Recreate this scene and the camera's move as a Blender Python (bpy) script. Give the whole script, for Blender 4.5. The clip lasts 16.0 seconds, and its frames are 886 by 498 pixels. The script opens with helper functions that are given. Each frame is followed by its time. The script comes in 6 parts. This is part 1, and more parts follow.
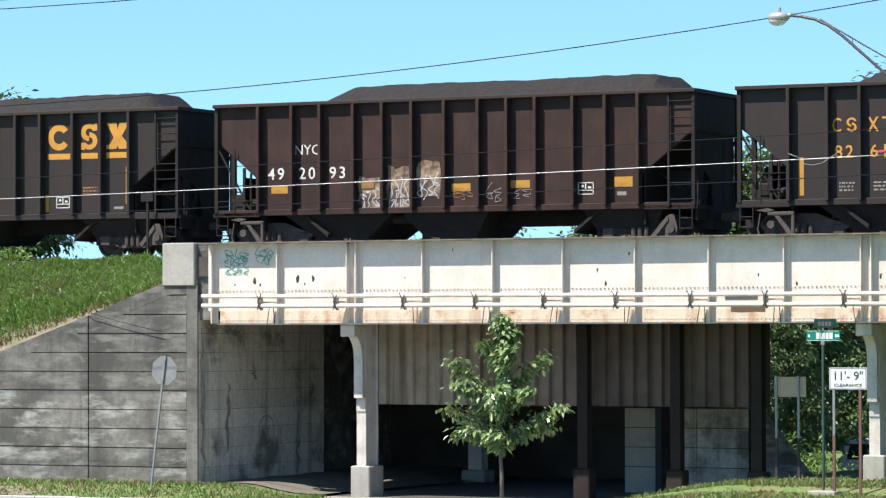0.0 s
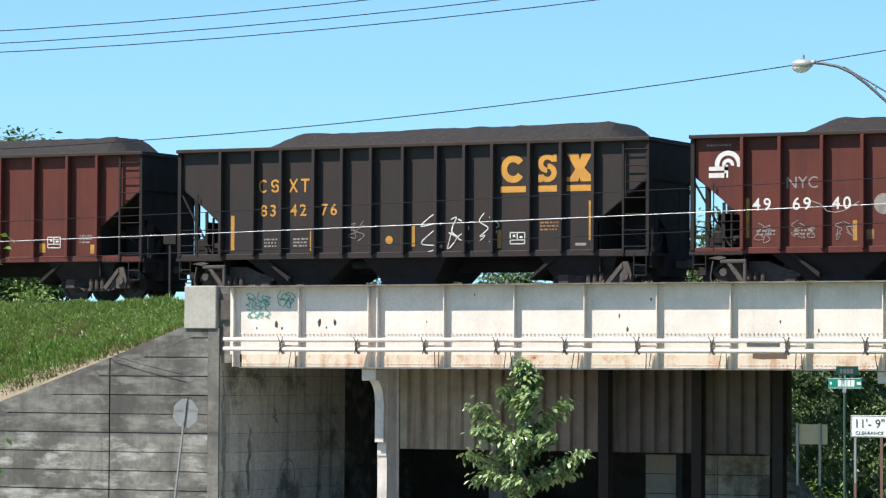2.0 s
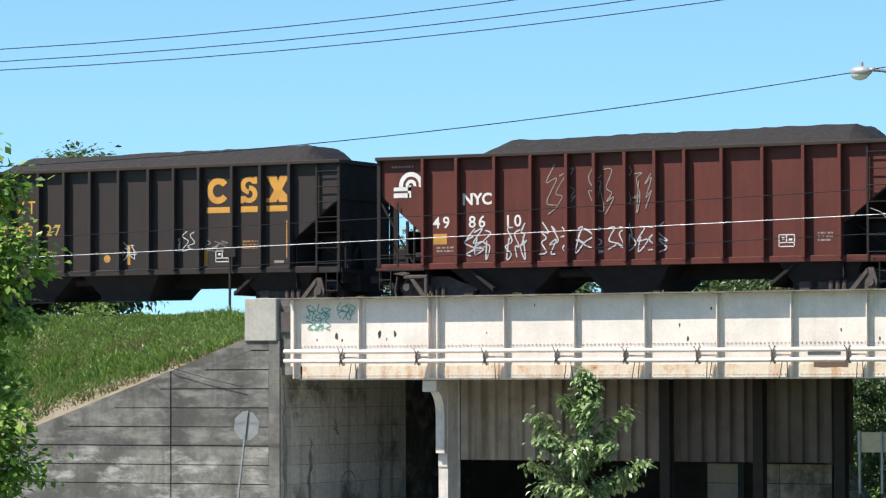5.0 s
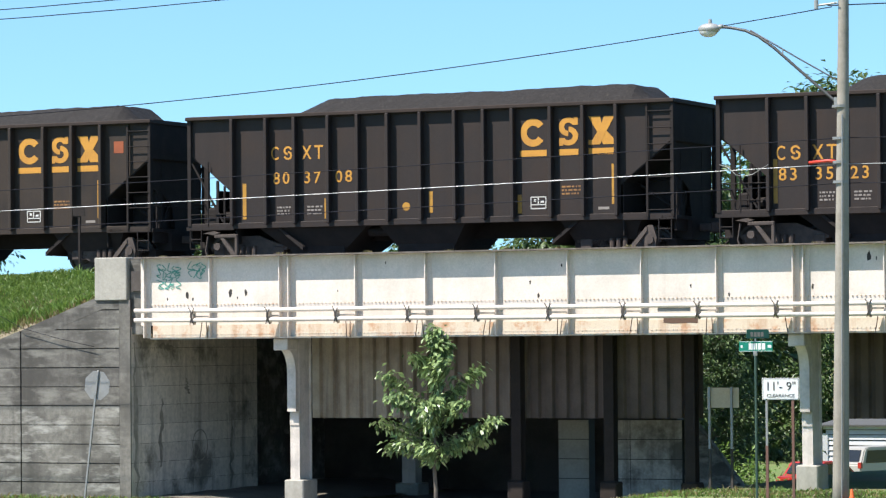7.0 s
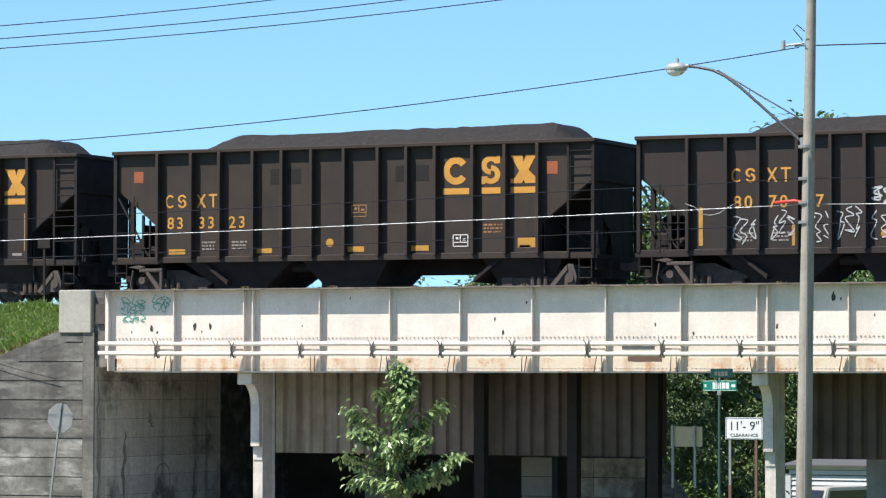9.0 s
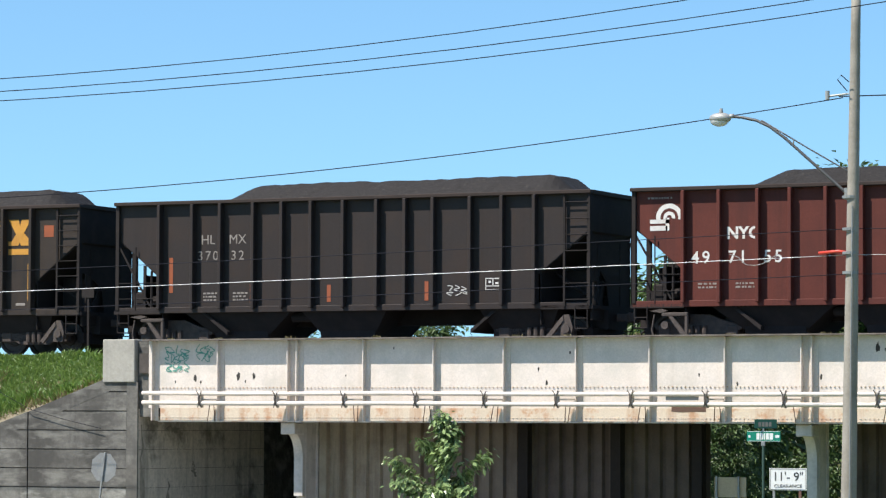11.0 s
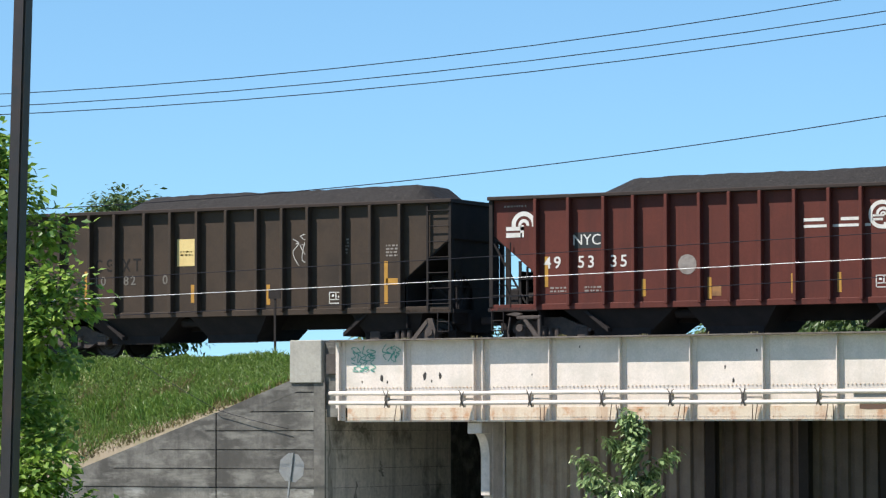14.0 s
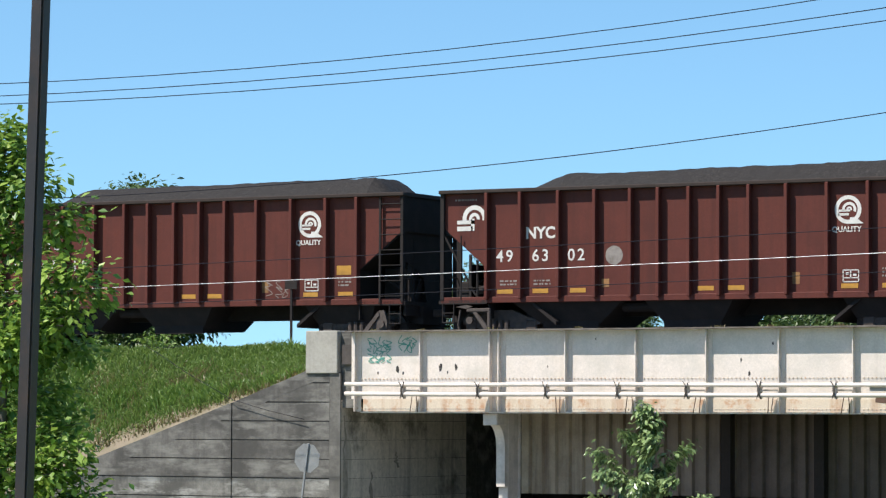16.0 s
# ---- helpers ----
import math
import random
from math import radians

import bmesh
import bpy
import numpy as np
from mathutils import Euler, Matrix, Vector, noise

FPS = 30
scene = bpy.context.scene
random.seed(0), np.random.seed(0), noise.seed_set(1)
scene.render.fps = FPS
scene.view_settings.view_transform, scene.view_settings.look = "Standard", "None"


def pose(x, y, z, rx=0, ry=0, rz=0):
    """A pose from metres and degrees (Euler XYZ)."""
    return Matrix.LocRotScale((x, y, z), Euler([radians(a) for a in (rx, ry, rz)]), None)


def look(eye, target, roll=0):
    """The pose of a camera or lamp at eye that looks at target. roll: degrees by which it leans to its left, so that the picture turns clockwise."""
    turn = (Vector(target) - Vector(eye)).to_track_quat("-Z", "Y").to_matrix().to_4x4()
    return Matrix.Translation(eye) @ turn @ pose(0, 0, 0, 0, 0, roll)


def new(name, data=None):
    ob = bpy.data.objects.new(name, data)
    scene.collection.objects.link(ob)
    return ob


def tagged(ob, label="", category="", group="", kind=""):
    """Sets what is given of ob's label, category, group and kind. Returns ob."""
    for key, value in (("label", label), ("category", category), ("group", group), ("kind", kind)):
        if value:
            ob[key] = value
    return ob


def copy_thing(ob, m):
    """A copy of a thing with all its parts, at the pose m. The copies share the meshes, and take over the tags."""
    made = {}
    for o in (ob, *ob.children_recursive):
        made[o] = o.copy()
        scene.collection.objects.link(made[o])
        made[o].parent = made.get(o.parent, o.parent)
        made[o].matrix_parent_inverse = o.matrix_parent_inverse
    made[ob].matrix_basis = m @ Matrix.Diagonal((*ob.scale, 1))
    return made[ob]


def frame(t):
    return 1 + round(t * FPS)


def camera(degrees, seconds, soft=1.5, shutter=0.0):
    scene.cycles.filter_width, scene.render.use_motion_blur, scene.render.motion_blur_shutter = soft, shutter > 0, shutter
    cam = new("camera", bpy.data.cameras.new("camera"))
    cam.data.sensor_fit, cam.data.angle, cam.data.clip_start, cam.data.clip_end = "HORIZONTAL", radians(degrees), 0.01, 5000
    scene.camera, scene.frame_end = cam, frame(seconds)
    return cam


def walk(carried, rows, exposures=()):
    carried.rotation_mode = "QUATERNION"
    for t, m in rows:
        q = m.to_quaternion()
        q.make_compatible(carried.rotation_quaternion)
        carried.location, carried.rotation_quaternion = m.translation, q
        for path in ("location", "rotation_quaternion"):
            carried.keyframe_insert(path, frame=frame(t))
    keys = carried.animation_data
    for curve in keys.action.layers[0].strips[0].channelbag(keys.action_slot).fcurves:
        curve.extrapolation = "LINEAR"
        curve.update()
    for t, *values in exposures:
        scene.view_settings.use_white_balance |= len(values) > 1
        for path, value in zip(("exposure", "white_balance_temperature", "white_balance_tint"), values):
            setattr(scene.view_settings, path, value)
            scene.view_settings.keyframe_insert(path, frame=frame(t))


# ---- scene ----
# ---- the camera: hand-held on one spot, long lens, panning ----
EYE = 4.15
cam = camera(14.89, 16.0, soft=1.3)
PATH = [
    (0.0, 26.074, 1.355, 0.131), (0.5, 26.343, 1.293, 0.212), (1.0, 26.086, 1.629, -0.098),
    (1.5, 26.251, 1.875, -0.238), (2.0, 26.449, 2.109, -0.283), (2.5, 26.665, 2.329, -0.497),
    (3.0, 27.003, 2.559, -0.402), (3.2, 27.148, 2.647, -0.433), (5.3, 27.406, 2.18, 0.241),
    (5.5, 27.218, 2.123, 0.34), (6.0, 26.502, 2.042, 0.568), (6.5, 25.706, 1.807, 0.643),
    (7.0, 24.934, 1.566, 0.503), (7.5, 24.446, 1.411, 0.39), (8.0, 24.163, 1.429, 0.283),
    (8.5, 24.262, 1.832, 0.027), (9.0, 24.345, 2.175, -0.093), (9.2, 24.347, 2.303, -0.188),
    (11.3, 25.478, 3.05, -0.123), (11.5, 25.911, 2.987, 0.037), (12.0, 26.603, 2.87, 0.027),
    (12.5, 27.015, 2.813, -0.022), (13.0, 27.396, 2.798, -0.158), (13.5, 27.815, 2.861, -0.035),
    (14.0, 28.216, 3.0, 0.14), (14.5, 28.585, 3.091, 0.252), (15.0, 28.632, 3.0, 0.041),
    (15.5, 28.577, 2.915, -0.28), (16.0, 28.496, 2.853, -0.209),
]
walk(cam, [(t, pose(0, 0, EYE, 0, 0, yaw) @ pose(0, 0, 0, 90 + pitch) @ pose(0, 0, 0, 0, 0, -lean))
           for t, yaw, pitch, lean in PATH],
     exposures=[(0.0, 1.0), (1.5, 0.98), (3.2, 0.86), (5.3, 0.9), (7.0, 1.0), (8.3, 1.0), (9.2, 0.88), (11.3, 0.78), (16.0, 0.72)])

# ---- sky and sun ----
SUN_EL, SUN_AZ = 57.0, 219.0          # degrees; azimuth clockwise from +y (ahead)
world = bpy.data.worlds.new("sky")
scene.world = world
world.use_nodes = True
wn = world.node_tree.nodes
sky = wn.new("ShaderNodeTexSky")
sky.sky_type = 'NISHITA'
sky.sun_disc = False
sky.sun_elevation = radians(SUN_EL)
sky.sun_rotation = radians(SUN_AZ)
sky.air_density, sky.dust_density, sky.ozone_density = 1.0, 0.0, 1.2
wn["Background"].inputs["Strength"].default_value = 0.1
wl = world.node_tree.links
wc, wm = wn.new("ShaderNodeTexCoord"), wn.new("ShaderNodeVectorMath")
wm.operation = 'ADD'
wm.inputs[1].default_value = (0, 0, 0.09)          # a clear, deep blue down to the skyline
wl.new(wc.outputs["Generated"], wm.inputs[0])
wl.new(wm.outputs["Vector"], sky.inputs["Vector"])
wg = wn.new("ShaderNodeMix")
wg.data_type, wg.blend_type = 'RGBA', 'MULTIPLY'
wg.inputs["Factor"].default_value = 1.0
wg.inputs["B"].default_value = (0.72, 0.98, 1.08, 1)
wl.new(sky.outputs[0], wg.inputs["A"])
wl.new(wg.outputs["Result"], wn["Background"].inputs["Color"])
sun = new("sun", bpy.data.lights.new("sun", 'SUN'))
sun.data.energy, sun.data.angle, sun.data.color = 5.0, radians(0.5), (1.0, 0.95, 0.87)
sd = Vector((math.sin(radians(SUN_AZ)) * math.cos(radians(SUN_EL)),
             math.cos(radians(SUN_AZ)) * math.cos(radians(SUN_EL)), math.sin(radians(SUN_EL))))
sun.matrix_world = look(sd * 100, (0, 0, 0))


# ---- materials ----
def mat(name, base, rough=0.7, metal=0.0, spots=None, amount=0.5, scale=2.0, fine=25.0, grain=0.12, bump=0.2,
        streak=0.0, streak_col=None, lo=0.45, hi=0.65, pale=None, spec=0.5, band=0.0, vary=0.0):
    """base colour with fine grain, larger stains (spots) and vertical streaks, in object space."""
    m = bpy.data.materials.new(name)
    m.use_nodes = True
    n, l = m.node_tree.nodes, m.node_tree.links
    p = n["Principled BSDF"]
    p.inputs["Roughness"].default_value, p.inputs["Metallic"].default_value = rough, metal
    p.inputs["Specular IOR Level"].default_value = spec
    co = n.new("ShaderNodeTexCoord")

    def noise_at(s, detail=6.0, stretch=(1, 1, 1)):
        mp = n.new("ShaderNodeMapping")
        mp.inputs["Scale"].default_value = stretch
        l.new(co.outputs["Object"], mp.inputs["Vector"])
        t = n.new("ShaderNodeTexNoise")
        t.inputs["Scale"].default_value, t.inputs["Detail"].default_value = s, detail
        t.inputs["Roughness"].default_value = 0.65
        l.new(mp.outputs["Vector"], t.inputs["Vector"])
        return t.outputs["Fac"]

    def mixed(fac, a, b, kind='MIX'):
        x = n.new("ShaderNodeMix")
        x.data_type, x.blend_type = 'RGBA', kind
        for sock, v in ((x.inputs["Factor"], fac), (x.inputs["A"], a), (x.inputs["B"], b)):
            if isinstance(v, (int, float)):
                sock.default_value = v
            elif isinstance(v, tuple):
                sock.default_value = (*v, 1)
            else:
                l.new(v, sock)
        return x.outputs["Result"]

    def ramp(v, a, b, top=1.0):
        r = n.new("ShaderNodeMapRange")
        r.inputs["From Min"].default_value, r.inputs["From Max"].default_value = a, b
        r.inputs["To Max"].default_value = top
        l.new(v, r.inputs["Value"])
        return r.outputs["Result"]

    g = noise_at(fine, 8)
    col = mixed(ramp(g, 0.3, 0.7), tuple(c * (1 - grain) for c in base), tuple(min(1, c * (1 + grain)) for c in base))
    if spots:
        col = mixed(ramp(noise_at(scale), lo, hi, amount), col, spots)
    if streak:
        col = mixed(ramp(noise_at(3.0, 5, (1, 1, 0.06)), 0.5, 0.72, streak), col, streak_col or tuple(c * 0.4 for c in base))
    if pale:
        col = mixed(ramp(noise_at(2.0, 9, (0.45, 1, 1.3)), 0.5, 0.64, 0.8), col, pale)
    if band:
        col = mixed(ramp(noise_at(2.2, 6, (0.12, 1, 1.6)), 0.5, 0.68, band), col, tuple(c * 0.42 for c in base))
    if vary:
        info = n.new("ShaderNodeObjectInfo")
        lv = n.new("ShaderNodeMapRange")
        lv.inputs["To Min"].default_value, lv.inputs["To Max"].default_value = 1 - vary, 1 + vary
        l.new(info.outputs["Random"], lv.inputs["Value"])
        col = mixed(1.0, col, lv.outputs["Result"], 'MULTIPLY')
    l.new(col, p.inputs["Base Color"])
    if bump:
        b = n.new("ShaderNodeBump")
        b.inputs["Strength"].default_value, b.inputs["Distance"].default_value = bump, 0.02
        l.new(g, b.inputs["Height"])
        l.new(b.outputs["Normal"], p.inputs["Normal"])
    return m


def leaf_mat(name, a, b, trans=0.35, rough=0.45):
    m = bpy.data.materials.new(name)
    m.use_nodes = True
    n, l = m.node_tree.nodes, m.node_tree.links
    p = n["Principled BSDF"]
    p.inputs["Roughness"].default_value = rough
    geo = n.new("ShaderNodeNewGeometry")
    x = n.new("ShaderNodeMix")
    x.data_type = 'RGBA'
    l.new(geo.outputs["Random Per Island"], x.inputs["Factor"])
    x.inputs["A"].default_value, x.inputs["B"].default_value = (*a, 1), (*b, 1)
    l.new(x.outputs["Result"], p.inputs["Base Color"])
    tr = n.new("ShaderNodeBsdfTranslucent")
    l.new(x.outputs["Result"], tr.inputs["Color"])
    mx = n.new("ShaderNodeMixShader")
    mx.inputs["Fac"].default_value = trans
    l.new(p.outputs[0], mx.inputs[1])
    l.new(tr.outputs[0], mx.inputs[2])
    l.new(mx.outputs[0], n["Material Output"].inputs["Surface"])
    return m


M = {}
M["car_black"] = mat("car_black", (0.031, 0.0245, 0.0228), 0.55, spots=(0.042, 0.028, 0.022), amount=0.6, scale=0.8, streak=0.4, streak_col=(0.022, 0.018, 0.017), bump=0.1, spec=0.2)
M["car_faded"] = mat("car_faded", (0.04, 0.03, 0.0245), 0.6, spots=(0.023, 0.02, 0.019), amount=0.7, scale=0.7, streak=0.5, streak_col=(0.05, 0.033, 0.021), bump=0.1, spec=0.2)
M["car_brown"] = mat("car_brown", (0.034, 0.019, 0.0155), 0.65, spots=(0.062, 0.032, 0.026), amount=0.6, scale=0.9, streak=0.6, streak_col=(0.022, 0.014, 0.0125), bump=0.1, spec=0.2)
M["car_red"] = mat("car_red", (0.1, 0.0275, 0.02), 0.6, spots=(0.07, 0.0215, 0.017), amount=0.6, scale=0.7, streak=0.45, streak_col=(0.045, 0.018, 0.015), bump=0.1, spec=0.2)
M["car_rust"] = mat("car_rust", (0.072, 0.04, 0.0235), 0.7, spots=(0.034, 0.0215, 0.016), amount=0.85, scale=0.9, streak=0.7, streak_col=(0.032, 0.02, 0.015), bump=0.1, spec=0.2)
M["car_olive"] = mat("car_olive", (0.05, 0.035, 0.0255), 0.65, spots=(0.028, 0.022, 0.018), amount=0.7, scale=0.8, streak=0.5, streak_col=(0.055, 0.036, 0.025), bump=0.1, spec=0.2)
M["under"] = mat("underframe_dark", (0.022, 0.0185, 0.0178), 0.9, spots=(0.036, 0.028, 0.025), amount=0.5, scale=2.5, spec=0.2)
M["truck_steel"] = mat("truck_steel", (0.045, 0.034, 0.029), 0.8, spots=(0.1, 0.068, 0.052), amount=0.6, scale=4.0)
M["lever_steel"] = mat("rust_brown_steel", (0.075, 0.058, 0.049), 0.85, spots=(0.04, 0.03, 0.026), amount=0.7, scale=4.0, fine=18, grain=0.3)
M["wheel_steel"] = mat("wheel_steel", (0.045, 0.036, 0.031), 0.5, 0.5, spots=(0.02, 0.017, 0.015), amount=0.5, scale=5.0)
M["coal"] = mat("coal", (0.019, 0.0165, 0.016), 0.75, spots=(0.1, 0.085, 0.07), amount=0.45, scale=13.0, lo=0.58, hi=0.7, fine=30, grain=0.7, bump=1.0, spec=0.2)
M["yellow"] = mat("yellow_paint", (0.5, 0.235, 0.03), 0.6, spots=(0.34, 0.15, 0.028), amount=0.5, scale=2.0)
M["yellow_old"] = mat("weathered_yellow_paint", (0.27, 0.13, 0.042), 0.65, spots=(0.10, 0.05, 0.024), amount=0.7, scale=2.5)
M["stripe"] = mat("reflective_yellow_tape", (0.42, 0.21, 0.028), 0.5, spots=(0.2, 0.1, 0.026), amount=0.6, scale=3.0)
M["white"] = mat("white_lettering", (0.6, 0.58, 0.55), 0.6, spots=(0.4, 0.36, 0.32), amount=0.4, scale=3.0)
M["white_old"] = mat("faded_white_lettering", (0.24, 0.21, 0.19), 0.7, spots=(0.11, 0.085, 0.07), amount=0.6, scale=4.0)
M["orange"] = mat("orange_patch", (0.27, 0.065, 0.02), 0.6, spots=(0.18, 0.045, 0.018), amount=0.5, scale=3.0)
M["spray"] = mat("spray_paint_white", (0.44, 0.44, 0.44), 0.6, spots=(0.2, 0.2, 0.2), amount=0.6, scale=5.0)
M["spray_blue"] = mat("spray_paint_blue", (0.13, 0.19, 0.28), 0.6, spots=(0.3, 0.33, 0.36), amount=0.6, scale=4.0)
M["spray_tan"] = mat("spray_paint_tan", (0.3, 0.2, 0.12), 0.7, spots=(0.06, 0.032, 0.024), amount=0.95, scale=2.2, lo=0.44, hi=0.56, streak=0.7, streak_col=(0.07, 0.035, 0.026))
M["spray_grey"] = mat("spray_paint_silver", (0.27, 0.26, 0.24), 0.6, spots=(0.06, 0.055, 0.05), amount=0.85, scale=2.6, lo=0.46, hi=0.58)
M["spray_dim"] = mat("washed_out_blue_paint", (0.05, 0.07, 0.085), 0.6, spots=(0.03, 0.026, 0.025), amount=0.9, scale=2.5, lo=0.42, hi=0.58)
M["spray_green"] = mat("spray_paint_green", (0.06, 0.26, 0.2), 0.6)
M["girder"] = mat("white_bridge_paint", (0.63, 0.555, 0.495), 0.55, spots=(0.45, 0.415, 0.36), amount=0.5, scale=1.2, streak=0.25, streak_col=(0.4, 0.33, 0.26), bump=0.08)
M["girder_rust"] = mat("rusting_white_paint", (0.56, 0.48, 0.385), 0.6, spots=(0.4, 0.16, 0.05), amount=0.6, scale=3.4, lo=0.53, hi=0.66, streak=0.55, streak_col=(0.33, 0.15, 0.06), bump=0.15)
M["flange_top"] = mat("grimy_flange", (0.17, 0.145, 0.125), 0.8, spots=(0.075, 0.058, 0.048), amount=0.8, scale=3.0, lo=0.42, hi=0.6, streak=0.4)
M["rust"] = mat("rust_and_hole_shade", (0.1, 0.06, 0.045), 0.85, spots=(0.12, 0.06, 0.04), amount=0.6, scale=6)
M["hole"] = mat("chipped_dark_primer", (0.035, 0.03, 0.027), 0.8)
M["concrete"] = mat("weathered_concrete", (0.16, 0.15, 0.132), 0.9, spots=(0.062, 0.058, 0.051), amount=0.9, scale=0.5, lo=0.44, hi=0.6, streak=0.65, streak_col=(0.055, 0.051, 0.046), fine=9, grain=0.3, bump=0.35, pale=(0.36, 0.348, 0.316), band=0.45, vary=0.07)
M["concrete_clean"] = mat("pale_concrete", (0.33, 0.31, 0.27), 0.85, spots=(0.2, 0.185, 0.16), amount=0.5, scale=1.3, streak=0.3, fine=14, grain=0.12, bump=0.3)
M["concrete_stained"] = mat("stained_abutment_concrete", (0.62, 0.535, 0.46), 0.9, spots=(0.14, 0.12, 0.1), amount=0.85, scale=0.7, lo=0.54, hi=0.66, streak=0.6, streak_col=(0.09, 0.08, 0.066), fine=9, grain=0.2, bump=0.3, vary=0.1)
# sooty upper wing wall; also the shade tone of the bearing wall
M["concrete_soot_and_shade"] = mat("soot_streaked_shade_concrete", (0.12, 0.112, 0.1), 0.9, spots=(0.05, 0.046, 0.041), amount=0.85, scale=0.7, lo=0.44, hi=0.6, streak=0.7, streak_col=(0.045, 0.041, 0.037), fine=9, grain=0.3, bump=0.35, pale=(0.2, 0.19, 0.168), band=0.45, vary=0.07)
M["concrete_pier"] = mat("grimy_pier_concrete", (0.47, 0.43, 0.375), 0.9, spots=(0.11, 0.1, 0.086), amount=0.85, scale=1.1, lo=0.46, hi=0.62, streak=0.6, streak_col=(0.08, 0.072, 0.062), fine=10, grain=0.25, bump=0.35, vary=0.1)
M["concrete_stained_corner"] = mat("chamfer_concrete", (0.17, 0.158, 0.14), 0.9, spots=(0.08, 0.075, 0.066), amount=0.85, scale=0.8, lo=0.46, hi=0.62, streak=0.6, streak_col=(0.06, 0.055, 0.05), fine=10, grain=0.25, bump=0.35, band=0.5)
M["faint_paint"] = mat("faint_worn_paint", (0.24, 0.21, 0.18), 0.9, spots=(0.4, 0.34, 0.29), amount=0.8, scale=3.0, bump=0.1)
M["crack"] = mat("damp_spalled_concrete", (0.2, 0.175, 0.15), 0.95, spots=(0.36, 0.31, 0.26), amount=0.8, scale=3.0)
M["joint"] = mat("dark_joint", (0.05, 0.048, 0.045), 0.9)
# dark steel tone, reused on wall_back in place of shade
M["steel_and_shade"] = mat("dark_steel_and_shade", (0.075, 0.062, 0.055), 0.85, spots=(0.022, 0.018, 0.015), amount=0.7, scale=0.7)
# lit and shaded colours of the same rust-streaked siding
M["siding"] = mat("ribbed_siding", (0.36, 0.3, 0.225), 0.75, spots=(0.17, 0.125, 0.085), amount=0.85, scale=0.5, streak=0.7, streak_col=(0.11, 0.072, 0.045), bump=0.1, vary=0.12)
M["siding_shaded"] = mat("rusty_shaded_ribbed_siding", (0.13, 0.097, 0.08), 0.85, spots=(0.07, 0.053, 0.044), amount=0.8, scale=0.6, streak=0.6, streak_col=(0.09, 0.062, 0.047), bump=0.1, vary=0.15, spec=0.2)
M["column"] = mat("grey_white_column_paint", (0.56, 0.5, 0.45), 0.6, spots=(0.27, 0.25, 0.215), amount=0.5, scale=2.0, streak=0.3)
M["ballast"] = mat("ballast", (0.1, 0.092, 0.084), 0.95, spots=(0.05, 0.046, 0.042), amount=0.7, scale=9, bump=0.8)
M["grass_ground"] = mat("grassy_soil", (0.1, 0.16, 0.04), 0.95, spots=(0.185, 0.14, 0.075), amount=0.8, scale=0.9, fine=12, grain=0.4, bump=0.8)
M["asphalt"] = mat("worn_asphalt", (0.26, 0.24, 0.212), 0.9, spots=(0.31, 0.285, 0.25), amount=0.5, scale=0.8, fine=30, grain=0.2)
# darker copy of the asphalt, with the underpass shade in its colour
M["asphalt_shaded"] = mat("shade_dark_asphalt", (0.06, 0.056, 0.052), 0.9, spots=(0.1, 0.092, 0.082), amount=0.5, scale=0.7, fine=30, grain=0.25)
M["dirt"] = mat("sandy_dirt", (0.19, 0.152, 0.106), 0.95, spots=(0.1, 0.095, 0.045), amount=0.6, scale=1.5)
M["kerb"] = mat("kerb_concrete", (0.4, 0.39, 0.36), 0.9, spots=(0.28, 0.27, 0.25), amount=0.5, scale=2)
M["galv"] = mat("galvanised_steel", (0.25, 0.25, 0.245), 0.5, 0.4, spots=(0.18, 0.18, 0.175), amount=0.4, scale=5)
M["arm_steel"] = mat("dull_dark_steel", (0.07, 0.07, 0.07), 0.5, 0.3)
M["dark_green"] = mat("dark_green_paint", (0.03, 0.06, 0.045), 0.5)
M["rust_post"] = mat("rusty_post", (0.12, 0.06, 0.045), 0.8)
M["sign_back"] = mat("bare_aluminium_sign_back", (0.2, 0.2, 0.195), 0.5, 0.2, spots=(0.26, 0.26, 0.25), amount=0.5, scale=3)
M["sign_brown"] = mat("tan_sign_back", (0.42, 0.33, 0.22), 0.6)
M["sign_white"] = mat("white_sign_face", (0.6, 0.6, 0.59), 0.45)
M["sign_black"] = mat("black_sign_ink", (0.02, 0.02, 0.02), 0.5)
M["sign_green"] = mat("green_sign_face", (0.0, 0.16, 0.105), 0.4)
M["wood_pole"] = mat("weathered_pole", (0.27, 0.245, 0.21), 0.9, spots=(0.17, 0.15, 0.125), amount=0.6, scale=2, streak=0.6, streak_col=(0.13, 0.11, 0.09))
M["black_pole"] = mat("black_bronze_pole", (0.022, 0.017, 0.017), 0.45, spots=(0.06, 0.03, 0.02), amount=0.4, scale=3)
M["lamp_shell"] = mat("grey_lamp_shell", (0.3, 0.3, 0.29), 0.45, 0.2)
M["lamp_glass"] = mat("milky_lamp_glass", (0.5, 0.5, 0.48), 0.25)
M["wire"] = mat("dark_wire", (0.02, 0.02, 0.026), 0.9, spec=0.1)
M["wire_bright"] = mat("bare_aluminium_wire", (0.5, 0.5, 0.5), 0.4, 0.3)
M["bark"] = mat("grey_bark", (0.12, 0.10, 0.08), 0.9, spots=(0.07, 0.06, 0.05), amount=0.5, scale=8, bump=0.6)
M["leaf_young"] = leaf_mat("young_leaf", (0.024, 0.06, 0.016), (0.32, 0.42, 0.17), 0.25, 0.3)
M["leaf_bush"] = leaf_mat("sunny_shrub_leaf", (0.07, 0.15, 0.025), (0.2, 0.3, 0.06))
